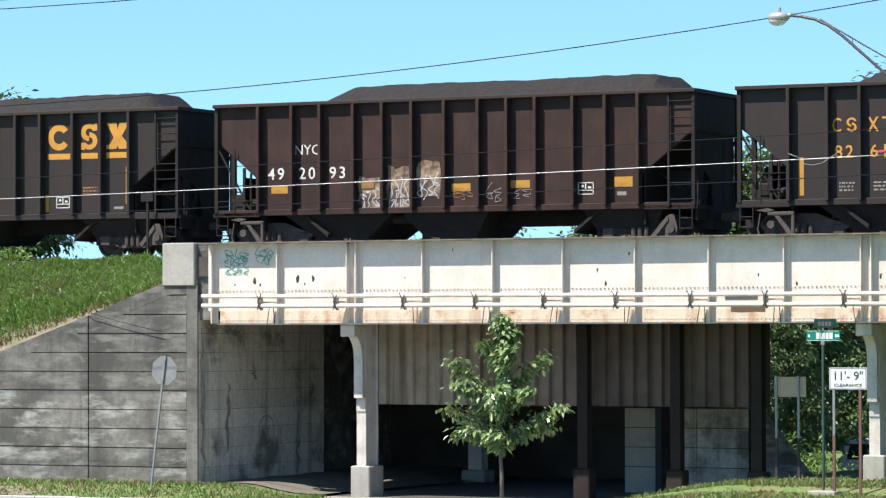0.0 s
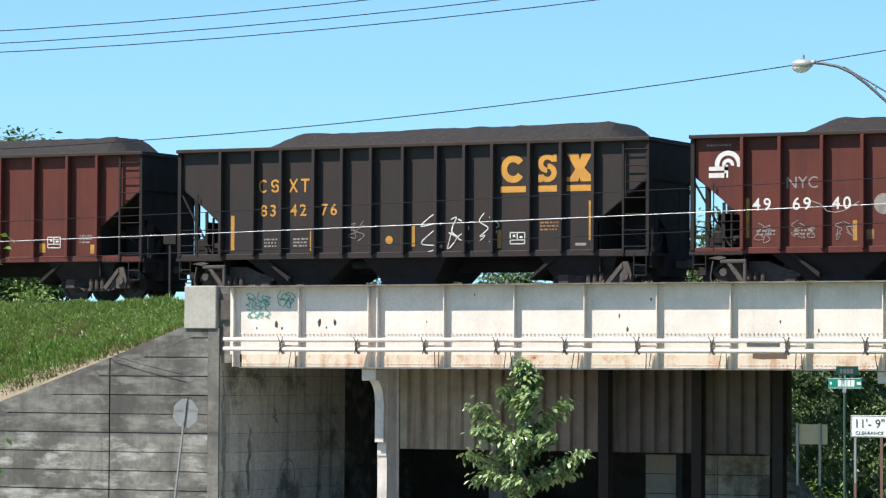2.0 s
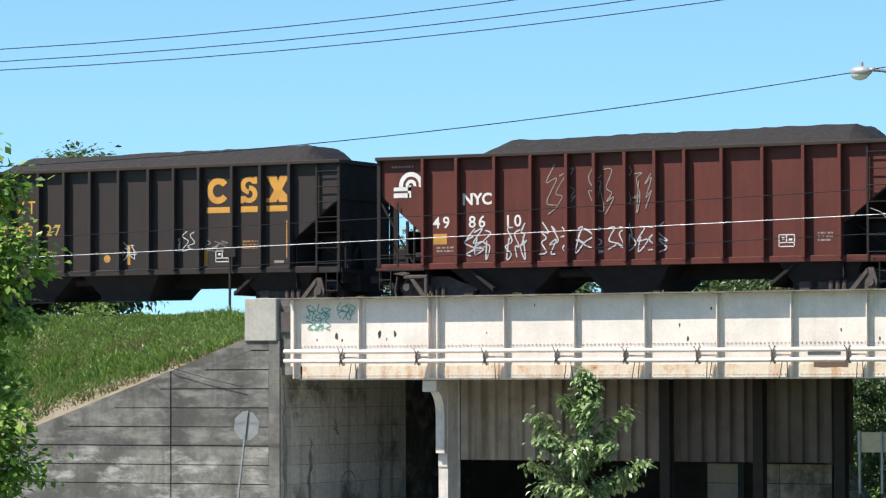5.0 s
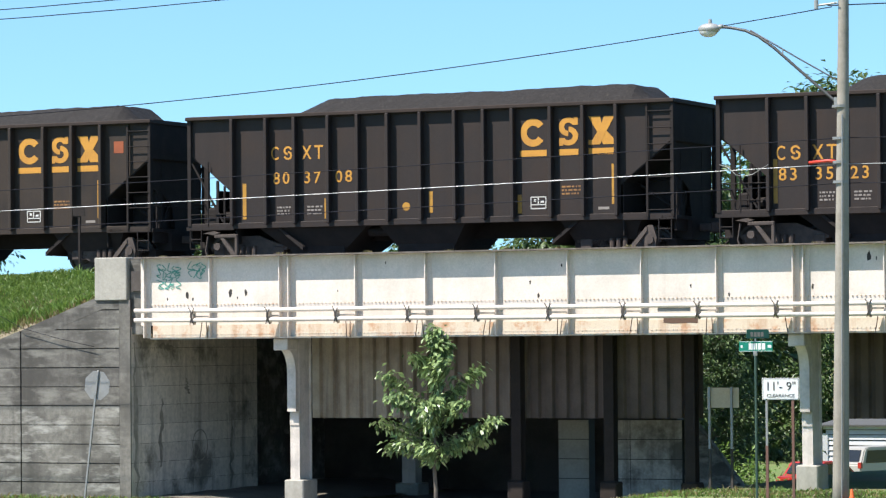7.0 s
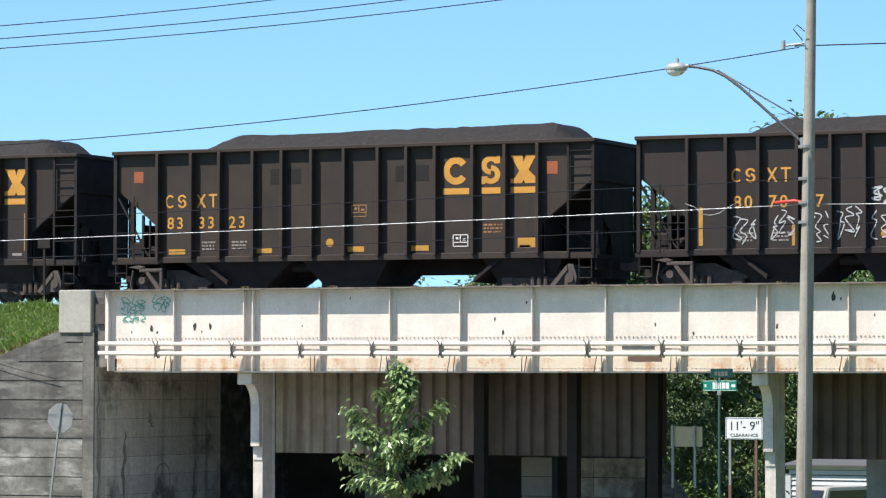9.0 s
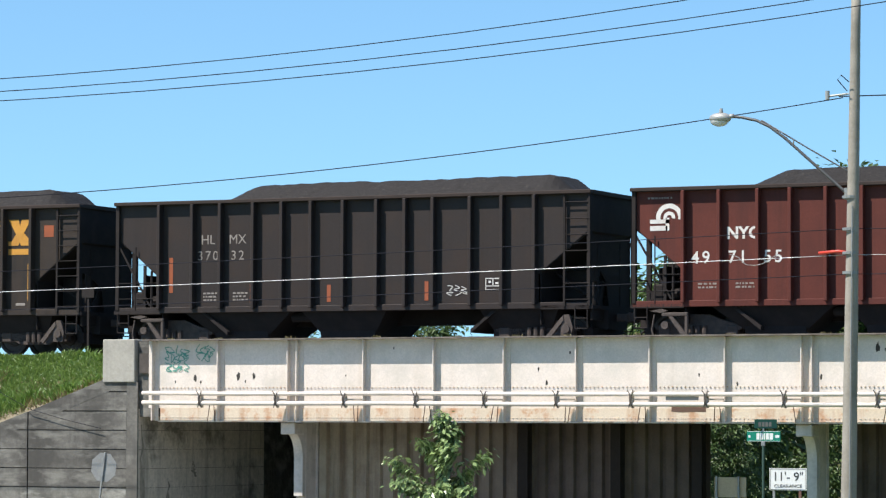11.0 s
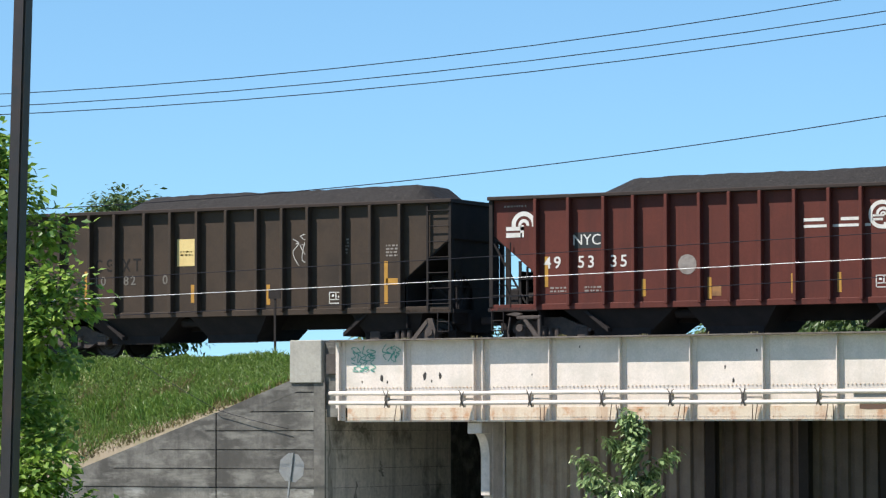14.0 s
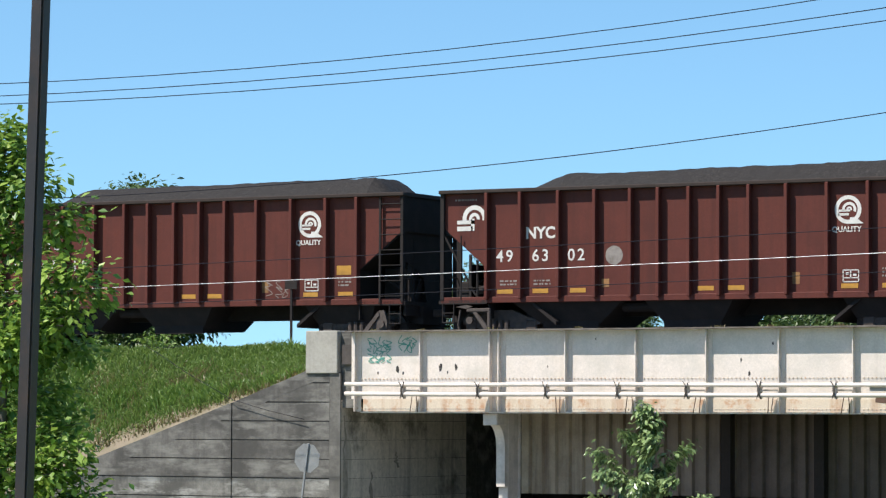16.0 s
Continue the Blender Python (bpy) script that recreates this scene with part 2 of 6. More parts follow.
M["girder_grey"] = mat("grimy_white_paint", (0.47, 0.42, 0.38), 0.6, spots=(0.27, 0.25, 0.22), amount=0.6, scale=1.5, streak=0.5, streak_col=(0.22, 0.19, 0.16), bump=0.1)
M["post_dark"] = mat("near_black_steel", (0.034, 0.027, 0.024), 0.9, spots=(0.02, 0.016, 0.015), amount=0.5, scale=1.5, spec=0.1)
M["chord"] = mat("grimy_top_chord", (0.04, 0.029, 0.025), 0.8, spots=(0.025, 0.02, 0.018), amount=0.6, scale=2.0, spec=0.2)
M["floor_dirt"] = mat("dusty_packed_soil", (0.15, 0.13, 0.105), 0.95, spots=(0.08, 0.07, 0.058), amount=0.7, scale=0.9, fine=14, grain=0.3, bump=0.5)
M["leaf_near"] = leaf_mat("bright_leaf", (0.06, 0.145, 0.02), (0.32, 0.44, 0.085), 0.4)
M["leaf_far"] = leaf_mat("far_leaf", (0.03, 0.062, 0.014), (0.095, 0.145, 0.04), 0.3)
M["grass"] = leaf_mat("grass_blade", (0.095, 0.165, 0.034), (0.21, 0.3, 0.075), 0.5)
M["grass_dry"] = leaf_mat("dry_grass_blade", (0.13, 0.115, 0.045), (0.24, 0.19, 0.085), 0.3)
M["glass"] = mat("dark_car_glass", (0.02, 0.022, 0.025), 0.08)
M["car_silver"] = mat("silver_car_paint", (0.36, 0.34, 0.31), 0.35, 0.1)
M["car_paint_red"] = mat("red_car_paint", (0.32, 0.02, 0.014), 0.3)
M["tyre"] = mat("tyre_rubber", (0.02, 0.02, 0.02), 0.8)
M["house_white"] = mat("white_clapboard", (0.42, 0.42, 0.43), 0.6)
M["house_roof"] = mat("grey_shingle", (0.07, 0.07, 0.07), 0.9)


# ---- mesh helpers ----
def part(name, bm, material, parent=None, label="", m=None, smooth=False):
    me = bpy.data.meshes.new(name)
    if smooth:
        for f in bm.faces:
            f.smooth = True
    bm.to_mesh(me)
    bm.free()
    me.materials.append(material)
    return place(name, me, parent, label, m)


def place(name, me, parent=None, label="", m=None):
    ob = new(name, me)
    if parent is not None:
        ob.parent = parent
    if m is not None:
        ob.matrix_basis = m
    if label:
        ob["label"] = label
    return ob


def thing(name, label, category, m=None, group="", kind=""):
    ob = new(name)
    if m is not None:
        ob.matrix_basis = m
    return tagged(ob, label, category, group, kind)


def box(bm, x0, x1, y0, y1, z0, z1, bevel=0.0):
    r = bmesh.ops.create_cube(bm, size=1.0, matrix=Matrix.Translation(((x0 + x1) / 2, (y0 + y1) / 2, (z0 + z1) / 2)) @ Matrix.Diagonal((x1 - x0, y1 - y0, z1 - z0, 1)))
    if bevel:
        es = list({e for v in r["verts"] for e in v.link_edges})
        bmesh.ops.bevel(bm, geom=es, offset=bevel, segments=1, affect='EDGES')
    return bm


def boxed(*a, bevel=0.0):
    return box(bmesh.new(), *a, bevel=bevel)


def tube(bm, pts, radius, seg=8, r1=None, caps=True):
    """A round bar through the points; radius may taper to r1."""
    pts = [Vector(p) for p in pts]
    rings = []
    for i, p in enumerate(pts):
        d = (pts[min(i + 1, len(pts) - 1)] - pts[max(i - 1, 0)]).normalized()
        a = d.orthogonal().normalized() if abs(d.z) > 0.9 else d.cross(Vector((0, 0, 1))).normalized()
        b = d.cross(a)
        r = radius if r1 is None else radius + (r1 - radius) * i / (len(pts) - 1)
        rings.append([bm.verts.new(p + (a * math.cos(k * 2 * math.pi / seg) + b * math.sin(k * 2 * math.pi / seg)) * r) for k in range(seg)])
    for q, w in zip(rings, rings[1:]):
        for k in range(seg):
            bm.faces.new((q[k], q[(k + 1) % seg], w[(k + 1) % seg], w[k]))
    if caps:
        bm.faces.new(rings[0][::-1])
        bm.faces.new(rings[-1])
    return bm


def prism(bm, outline, axis, a, b):
    """An outline of (p, q) pulled from a to b along axis 'x', 'y' or 'z'."""
    def at(p, q, s):
        return (s, p, q) if axis == 'x' else (p, s, q) if axis == 'y' else (p, q, s)
    lo = [bm.verts.new(at(p, q, a)) for p, q in outline]
    hi = [bm.verts.new(at(p, q, b)) for p, q in outline]
    n = len(outline)
    bm.faces.new(lo[::-1])
    bm.faces.new(hi)
    for i in range(n):
        bm.faces.new((lo[i], lo[(i + 1) % n], hi[(i + 1) % n], hi[i]))
    bmesh.ops.recalc_face_normals(bm, faces=bm.faces[:])
    return bm


TEXTS = {}


def text_mesh(s, size, material, wide=1.0, bold=0.0):
    """Lettering, built-in font, standing upright and facing -y, centred on its place."""
    key = (s, size, material.name, wide, bold)
    if key not in TEXTS:
        cu = bpy.data.curves.new("lettering", 'FONT')
        cu.body, cu.size, cu.align_x, cu.align_y, cu.extrude, cu.offset = s, size, 'CENTER', 'CENTER', 0.002, bold
        cu.resolution_u = 3
        if s.isdigit():
            cu.space_character = 1.3
        tmp = bpy.data.objects.new("lettering", cu)
        me = bpy.data.meshes.new_from_object(tmp)
        bpy.data.objects.remove(tmp)
        me.transform(Matrix.Rotation(radians(90), 4, 'X') @ Matrix.Diagonal((wide, 1, 1, 1)))
        me.materials.clear()
        me.materials.append(material)
        TEXTS[key] = me
    return TEXTS[key]


# ---- ground, road, embankment ----
YG, YT = 74.5, 79.5                   # the girder's face, the near side of the train
XA, XB = -43.07, 4.0                  # the bridge's ends
RAIL = 6.12


def smooth(a, b, x):
    s = min(1, max(0, (x - a) / (b - a)))
    return s * s * (3 - 2 * s)


def ground_z(x, y):
    z = max(0, 60 - y) / 60 * 2.55
    z += 0.62 * smooth(-32.5, -27.5, x) * smooth(55, 68, y) * (1 - smooth(88, 100, y))
    z += 0.25 * (1 - smooth(-42.5, -40.5, x)) * smooth(71.2, 73.5, y) * (1 - smooth(90, 100, y))
    z -= 0.8 * smooth(87, 93, y) + 1.45 * smooth(100, 128, y)
    return z + 0.03 * noise.noise(Vector((x * 0.6, y * 0.6, 0)))


def sheet(fn, xs, ys):
    bm = bmesh.new()
    g = [[bm.verts.new((x, y, fn(x, y))) for y in ys] for x in xs]
    for a, b in zip(g, g[1:]):
        for i in range(len(ys) - 1):
            bm.faces.new((a[i], b[i], b[i + 1], a[i + 1]))
    bmesh.ops.recalc_face_normals(bm, faces=bm.faces[:])
    return bm


def steps(*spans):
    out = []
    for a, b, n in spans:
        out += [a + (b - a) * i / n for i in range(n)]
    return out + [spans[-1][1]]


tagged(part("ground", sheet(lambda x, y: ground_z(x, y) - (0.14 if y < 71.4 and y > 58 or -40.2 < x < -30.6 and 58 < y < 130 else 0),
       steps((-2500, -120, 8), (-120, -60, 20), (-60, -5, 110), (-5, 100, 20), (100, 2500, 8)),
       steps((-300, 0, 6), (0, 58, 12), (58.01, 90, 64), (90, 200, 16), (200, 3000, 8))), M["grass_ground"], smooth=True),
       "uneven grass and bare soil ground around the underpass", "ground", kind="structure")
tagged(part("road", sheet(lambda x, y: ground_z(x, y) * 0.75 - 0.02, steps((-130, -60, 10), (-60, 0, 60), (0, 90, 10)), steps((59, 71.2, 14))),
       M["asphalt"], smooth=True), "pale worn asphalt road before the bridge", "road", kind="structure")
tagged(part("road_apron", sheet(lambda x, y: ground_z(x, y) * 0.6 - 0.03, steps((-40.0, -30.8, 10)), steps((71.2, 75.2, 5))),
       M["asphalt"], smooth=True), "pale asphalt apron before the underpass", "road", kind="structure")
# the road goes on here in the darker, shade-coloured asphalt
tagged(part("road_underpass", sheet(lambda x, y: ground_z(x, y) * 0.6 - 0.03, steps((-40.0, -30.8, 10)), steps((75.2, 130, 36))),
       M["asphalt_shaded"], smooth=True), "asphalt road running beneath the railway bridge", "road", kind="structure")


tagged(part("underpass_floor", sheet(lambda x, y: ground_z(x, y) + 0.03 + 0.03 * noise.noise(Vector((x, y, 5))), steps((-44.1, -40.02, 10)), steps((75.0, 90, 30))),
       M["floor_dirt"], smooth=True), "dusty bare soil strip in the shade of the abutment", "ground", kind="structure")


def kerb_run(x0, x1, y):
    bm = bmesh.new()
    n = max(2, int((x1 - x0) / 1.2))
    for i in range(n):
        a, b = x0 + (x1 - x0) * i / n, x0 + (x1 - x0) * (i + 1) / n
        z = ground_z((a + b) / 2, y + 0.3)
        box(bm, a, b - 0.012, y, y + 0.16, z - 0.25, z + 0.02, bevel=0.02)
    return bm


tagged(part("kerb", kerb_run(-80, -40.1, 71.22), M["kerb"]), "worn concrete kerb edging the grass verge", "kerb", kind="structure")
tagged(part("dirt_patch", sheet(lambda x, y: ground_z(x, y) + 0.012 + 0.02 * math.sin(x * 2.1) * math.sin(y * 3), steps((-52, -46.6, 20)), steps((71.5, 72.7, 6))), M["dirt"], smooth=True),
       "patch of bare sandy dirt in the verge", "dirt", kind="structure")


def wall_top(x):
    return min(5.37, 5.39 + (x + 44.27) * 0.365) if x > -46.64 else 4.53 + (x + 46.64) * 0.345


CREST = 6.0


def bank_z(x, y):
    w = max(0.05, wall_top(x) - 0.06)
    s = min(1, max(0, (y - 74.75) / 3.3))
    return w + (CREST - w) * (s ** 0.8) + 0.05 * noise.noise(Vector((x * 0.9, y * 0.9, 3)))


tagged(part("embankment", sheet(bank_z, steps((-110, -62, 24), (-62, -44.2, 90)), steps((74.72, 78.2, 24))), M["grass_ground"], smooth=True),
       "steep grassy railway embankment above the wing wall", "embankment", kind="structure")
tagged(part("embankment_top", sheet(lambda x, y: CREST + 0.05 * noise.noise(Vector((x, y, 7))) - 6.0 * smooth(85.5, 97, y),
       steps((-110, XA, 60)), steps((78.15, 97, 30))), M["ballast"], smooth=True), "ballast bed on top of the railway embankment", "embankment", kind="structure")
tagged(part("embankment_east", sheet(lambda x, y: CREST - 6.0 * smooth(85.5, 97, y) - 6.0 * (1 - smooth(68, 78, y)), steps((XB, 110, 30)), steps((68, 97, 24))),
       M["grass_ground"], smooth=True), "grassy railway embankment beyond the bridge", "embankment", kind="structure")


def blades(n, spot, height, seed):
    """Loose tufts of grass: narrow bent blades."""
    rnd = random.Random(seed)
    vs, fs = [], []
    for _ in range(n):
        x, y, z = spot(rnd)
        a, h = rnd.uniform(0, 6.28), height * rnd.uniform(0.5, 1.4) * (0.55 + 1.1 * max(0.0, 0.35 + noise.noise(Vector((x * 1.4, y * 1.4, seed)))))
        w = rnd.uniform(0.012, 0.026)
        dx, dy = math.cos(a), math.sin(a)
        bx, by = rnd.uniform(-0.9, 0.9) * h, rnd.uniform(-0.9, 0.9) * h
        k = len(vs)
        vs += [(x - dx * w, y - dy * w, z - 0.02), (x + dx * w, y + dy * w, z - 0.02), (x + dx * w * 0.7 + bx * 0.4, y + dy * w * 0.7 + by * 0.4, z + h * 0.6),
               (x - dx * w * 0.7 + bx * 0.4, y - dy * w * 0.7 + by * 0.4, z + h * 0.6), (x + bx, y + by, z + h)]
        fs += [(k, k + 1, k + 2, k + 3), (k + 3, k + 2, k + 4)]
    me = bpy.data.meshes.new("grass")
    me.from_pydata(vs, [], fs)
    return me


def grass_field(name, n, spot, height, material, label, seed):
    me = blades(n, spot, height, seed)
    me.materials.append(material)
    return tagged(new(name, me), label, "grass", kind="stuff")


def edge_width(x):
    return 0.55 + 0.8 * max(0.0, 0.1 + noise.noise(Vector((x * 0.4, 2.0, 0.0))) + 0.4 * noise.noise(Vector((x * 1.9, 5.0, 0.0))))


def edge_strip(x, y):
    return bank_z(x, y) + (0.02 if y - 74.72 < edge_width(x) else -0.08)


def on_bank(r):
    x, y = r.uniform(-58, -44.3), 74.86 + 3.3 * r.random() ** 0.9
    if y - 74.72 < edge_width(x) * r.uniform(0.5, 1.05):
        y += 0.9 * r.random()
    return x, y, bank_z(x, y)


def on_bank_edge(r):
    x, y = r.uniform(-58, -44.5), 74.9 + abs(r.gauss(0, 0.6))
    return x, y, bank_z(x, y)


def on_verge(r):
    x = r.uniform(-54, -39.5) if r.random() < 0.55 else r.uniform(-30.3, -14)
    y = r.uniform(71.5, 74.4)
    return x, y, ground_z(x, y)


grass_field("grass", 60000, on_bank, 0.11, M["grass"], "lush green grass covering the embankment", 1)
def on_bank_patch(r):
    cx = r.choice((-45.3, -47.5, -49.6, -52.2, -54.5, -51.0))
    x, y = cx + r.gauss(0, 0.45), 75.6 + 1.3 * ((cx * 7.3) % 1) + r.gauss(0, 0.3)
    x, y = min(x, -44.4), max(74.76, min(78.1, y))
    return x, y, bank_z(x, y)


def on_weeds(r):
    k = int(r.random() * 46)
    cx, cy = -57.5 + 13.0 * ((k * 0.618) % 1), 75.2 + 2.7 * ((k * 0.377) % 1)
    x, y = min(-44.4, cx + r.gauss(0, 0.16)), max(74.9, cy + r.gauss(0, 0.12))
    return x, y, bank_z(x, y)


grass_field("grass", 7000, on_weeds, 0.2, M["leaf_bush"], "clumps of taller weeds among the bank's grass", 15)
grass_field("grass", 2600, on_bank_patch, 0.12, M["grass_dry"], "patches of dry straw-coloured grass on the embankment", 12)
tagged(part("dirt_edge", sheet(edge_strip, steps((-60, -44.4, 130)), steps((74.73, 76.4, 22))), M["dirt"], smooth=True), "strip of bare tan soil along the wing wall's top", "dirt", kind="structure")
grass_field("grass", 3600, on_bank_edge, 0.13, M["grass_dry"], "dry yellowed grass along the top of the wing wall", 2)
grass_field("grass", 9000, on_verge, 0.075, M["grass"], "short green grass on the roadside verge", 3)
def on_mound(r):
    x, y = r.uniform(-31.2, -13), r.uniform(66, 74.2)
    return x, y, ground_z(x, y) - 0.14 * (y < 71.4)


grass_field("grass", 13000, on_mound, 0.065, M["grass"], "uneven green grass on the mound beside the pole", 31)
grass_field("grass", 11000, on_mound, 0.07, M["grass_dry"], "tall dry grass stalks on the mound beside the pole", 32)
grass_field("grass", 3000, on_verge, 0.1, M["grass_dry"], "dry grass stalks on the roadside verge", 4)


# ---- the bridge ----
def wing_wall():
    wall = tagged(part("wall_wing", prism(bmesh.new(), [(-43.44, -0.3), (-43.44, 5.3), (-44.45, 5.3), (-46.64, wall_top(-46.64)), (-59.5, wall_top(-59.5)), (-59.5, -0.3)], 'y', YG + 0.06, YG + 0.7),
                  M["joint"]), "stained board-marked concrete wing wall with a sloping top", "wall", kind="structure")
    lifts = [-0.3] + [0.16 + 0.487 * k for k in range(11)] + [5.4]
    xs = [-59.5, -46.64, -43.72]
    rnd = random.Random(14)

    deep = 0.36

    def cap(x):
        return (5.39 + (x + 44.27) * 0.365 if x > -46.64 else wall_top(x)) - deep
    for a, b in zip(xs, xs[1:]):
        for lo, hi in zip(lifts, lifts[1:]):
            x0, x1 = a + 0.02, b - 0.02 if b < -45 else b
            z0, z1 = lo + rnd.uniform(0.009, 0.019), hi - rnd.uniform(0.009, 0.019)
            # clip the slab by the sloping top
            if cap(x1) < z0 + 0.05:
                continue
            def xat(z):
                lo_x, hi_x = x0, x1
                for _ in range(30):
                    mid = (lo_x + hi_x) / 2
                    if cap(mid) < z:
                        lo_x = mid
                    else:
                        hi_x = mid
                return lo_x
            ol = [(x1, z0), (x1, min(z1, cap(x1)))]
            if cap(x1) > z1:
                if cap(x0) >= z1:
                    ol += [(x0, z1)]
                else:
                    ol += [(xat(z1), z1)]
            ol += [(x0, cap(x0)), (x0, z0)] if z0 < cap(x0) < z1 else ([(x0, z0)] if cap(x0) >= z1 else [(xat(z0), z0)])
            part("concrete_panel", prism(bmesh.new(), ol, 'y', YG + rnd.uniform(0.0, 0.009), YG + 0.1), M["concrete_soot_and_shade"] if lo > 2.5 else M["concrete"], wall)
    for ol in ([(-59.5, cap(-59.5)), (-46.66, cap(-46.66)), (-46.66, wall_top(-46.66)), (-59.5, wall_top(-59.5))],
               [(-46.62, cap(-46.62)), (-43.72, cap(-43.72)), (-43.72, wall_top(-43.72)), (-44.32, wall_top(-44.32)), (-46.62, wall_top(-46.62))]):
        part("coping", prism(bmesh.new(), ol, 'y', YG + 0.004, YG + 0.72), M["concrete_soot_and_shade"], wall, "plain sloping band along the wall's top")
    return wall


wing_wall()


def abutment():
    ab = tagged(part("wall_abutment", boxed(-44.2, -43.42, YG + 0.3, 81.28, -0.3, 5.36), M["joint"]), "stained concrete bridge abutment with horizontal pour lines", "wall", kind="structure")
    lifts = [-0.3] + [0.16 + 0.487 * k for k in range(10)] + [4.6]
    for lo, hi in zip(lifts, lifts[1:]):
        part("concrete_panel", boxed(-43.6, -43.398, YG + 0.06, 81.3, lo + 0.004, hi - 0.004), M["concrete_stained"], ab)
    # beyond y 81.28 a set-back, darker wall stands in for deep shade
    part("old_wall", boxed(-44.9, -44.1, 81.28, 88, -0.3, 5.36), M["concrete"], ab, "set-back darker concrete in place of shade")
    part("corner_strip", prism(bmesh.new(), [(-43.715, YG + 0.003), (-43.396, YG + 0.003), (-43.396, YG + 0.058), (-43.715, YG + 0.058)], 'z', -0.3, 5.28), M["concrete_stained_corner"], ab)
    part("parapet_block", boxed(-44.4, -43.46, YG - 0.05, YG + 1.2, 5.27, 6.36, bevel=0.02), M["concrete_clean"], ab, "pale concrete parapet block")
    # dark concrete here paints the shade of the gap behind the girder end
    part("bearing_wall", boxed(-43.5, XA, YG + 0.12, YG + 1.2, 4.4, 6.32), M["concrete_soot_and_shade"], ab)
    return ab


abutment()


def ring_mark():
    g = thing("graffiti", "faint dark painted ring on the abutment wall", "graffiti", pose(-43.39, 78.1, 1.5))
    bm = bmesh.new()
    n = 24
    o = [bm.verts.new((0, 0.42 * math.cos(k * 6.2832 / n), 0.42 * math.sin(k * 6.2832 / n))) for k in range(n)]
    i = [bm.verts.new((0, 0.38 * math.cos(k * 6.2832 / n), 0.38 * math.sin(k * 6.2832 / n))) for k in range(n)]
    for k in range(n):
        bm.faces.new((o[k], o[(k + 1) % n], i[(k + 1) % n], i[k]))
    part("ring", bm, M["faint_paint"], g)
    for a in (90, 235, 305):
        c, s = math.cos(radians(a)), math.sin(radians(a))
        bm = bmesh.new()
        bm.faces.new([bm.verts.new(q) for q in ((0.002, 0.02 * s, -0.02 * c), (0.002, 0.38 * c + 0.02 * s, 0.38 * s - 0.02 * c), (0.002, 0.38 * c - 0.02 * s, 0.38 * s + 0.02 * c), (0.002, -0.02 * s, 0.02 * c))])
        part("stroke", bm, M["faint_paint"], g)
    return g


def wall_crack(label, start, end, wide, seed, material):
    """A jagged ribbon a few centimetres wide on the abutment's face."""
    rnd = random.Random(seed)
    bm = bmesh.new()
    prev = None
    for k in range(15):
        q = k / 14
        y = start[0] + (end[0] - start[0]) * q + rnd.gauss(0, 0.05)
        z = start[1] + (end[1] - start[1]) * q
        w = wide * rnd.uniform(0.3, 1.4) * (1 - 0.6 * abs(2 * q - 1))
        up = abs(end[1] - start[1]) > abs(end[0] - start[0])
        cur = [bm.verts.new((0, y + (d if up else 0), z + (0 if up else d))) for d in (-w, w)]
        if prev:
            bm.faces.new((prev[0], prev[1], cur[1], cur[0]))
        prev = cur
    g = thing("wall_stain", label, "stain", pose(-43.394, 0, 0))
    part("crack", bm, material, g)
    return g


wall_crack("dark spalled crack down the abutment's face", (76.1, 2.75), (76.05, 1.0), 0.1, 3, M["crack"])
wall_crack("dark spalled crack down the abutment's face", (79.85, 2.1), (79.8, 0.3), 0.09, 4, M["crack"])
wall_crack("dark smudge below a pour line of the abutment", (77.4, 3.25), (77.5, 2.85), 0.12, 7, M["crack"])
wall_crack("dark smudge under the girder's bearing", (76.0, 4.1), (76.7, 4.05), 0.1, 9, M["crack"])
wall_crack("dark damp streak on the abutment's face", (74.75, 4.2), (74.8, 0.2), 0.1, 10, M["faint_paint"])


ring_mark()
tagged(part("wall_abutment_east", boxed(XB, XB + 4, YG, 88, -0.3, 6.3), M["concrete"]), "concrete bridge abutment at the far end", "wall", kind="structure")

STIFF = [-41.03, -39.06, -36.97, -35.07, -33.21, -31.33, -29.45, -27.57, -25.69, -23.49, -21.6, -19.7, -17.8, -15.9, -14.0, -12.1, -10.2, -8.3, -6.4, -4.5, -2.6]
SPLICE = {-39.06, -25.69, -12.1}
CLAMPS = [-41.35, -39.21, -37.33, -35.39, -33.57, -31.69, -29.78, -27.91, -25.99, -23.75, -21.9, -20.0, -18.1, -16.2, -14.3, -12.4, -10.5, -8.6]
GB, GT = 4.27, 6.31


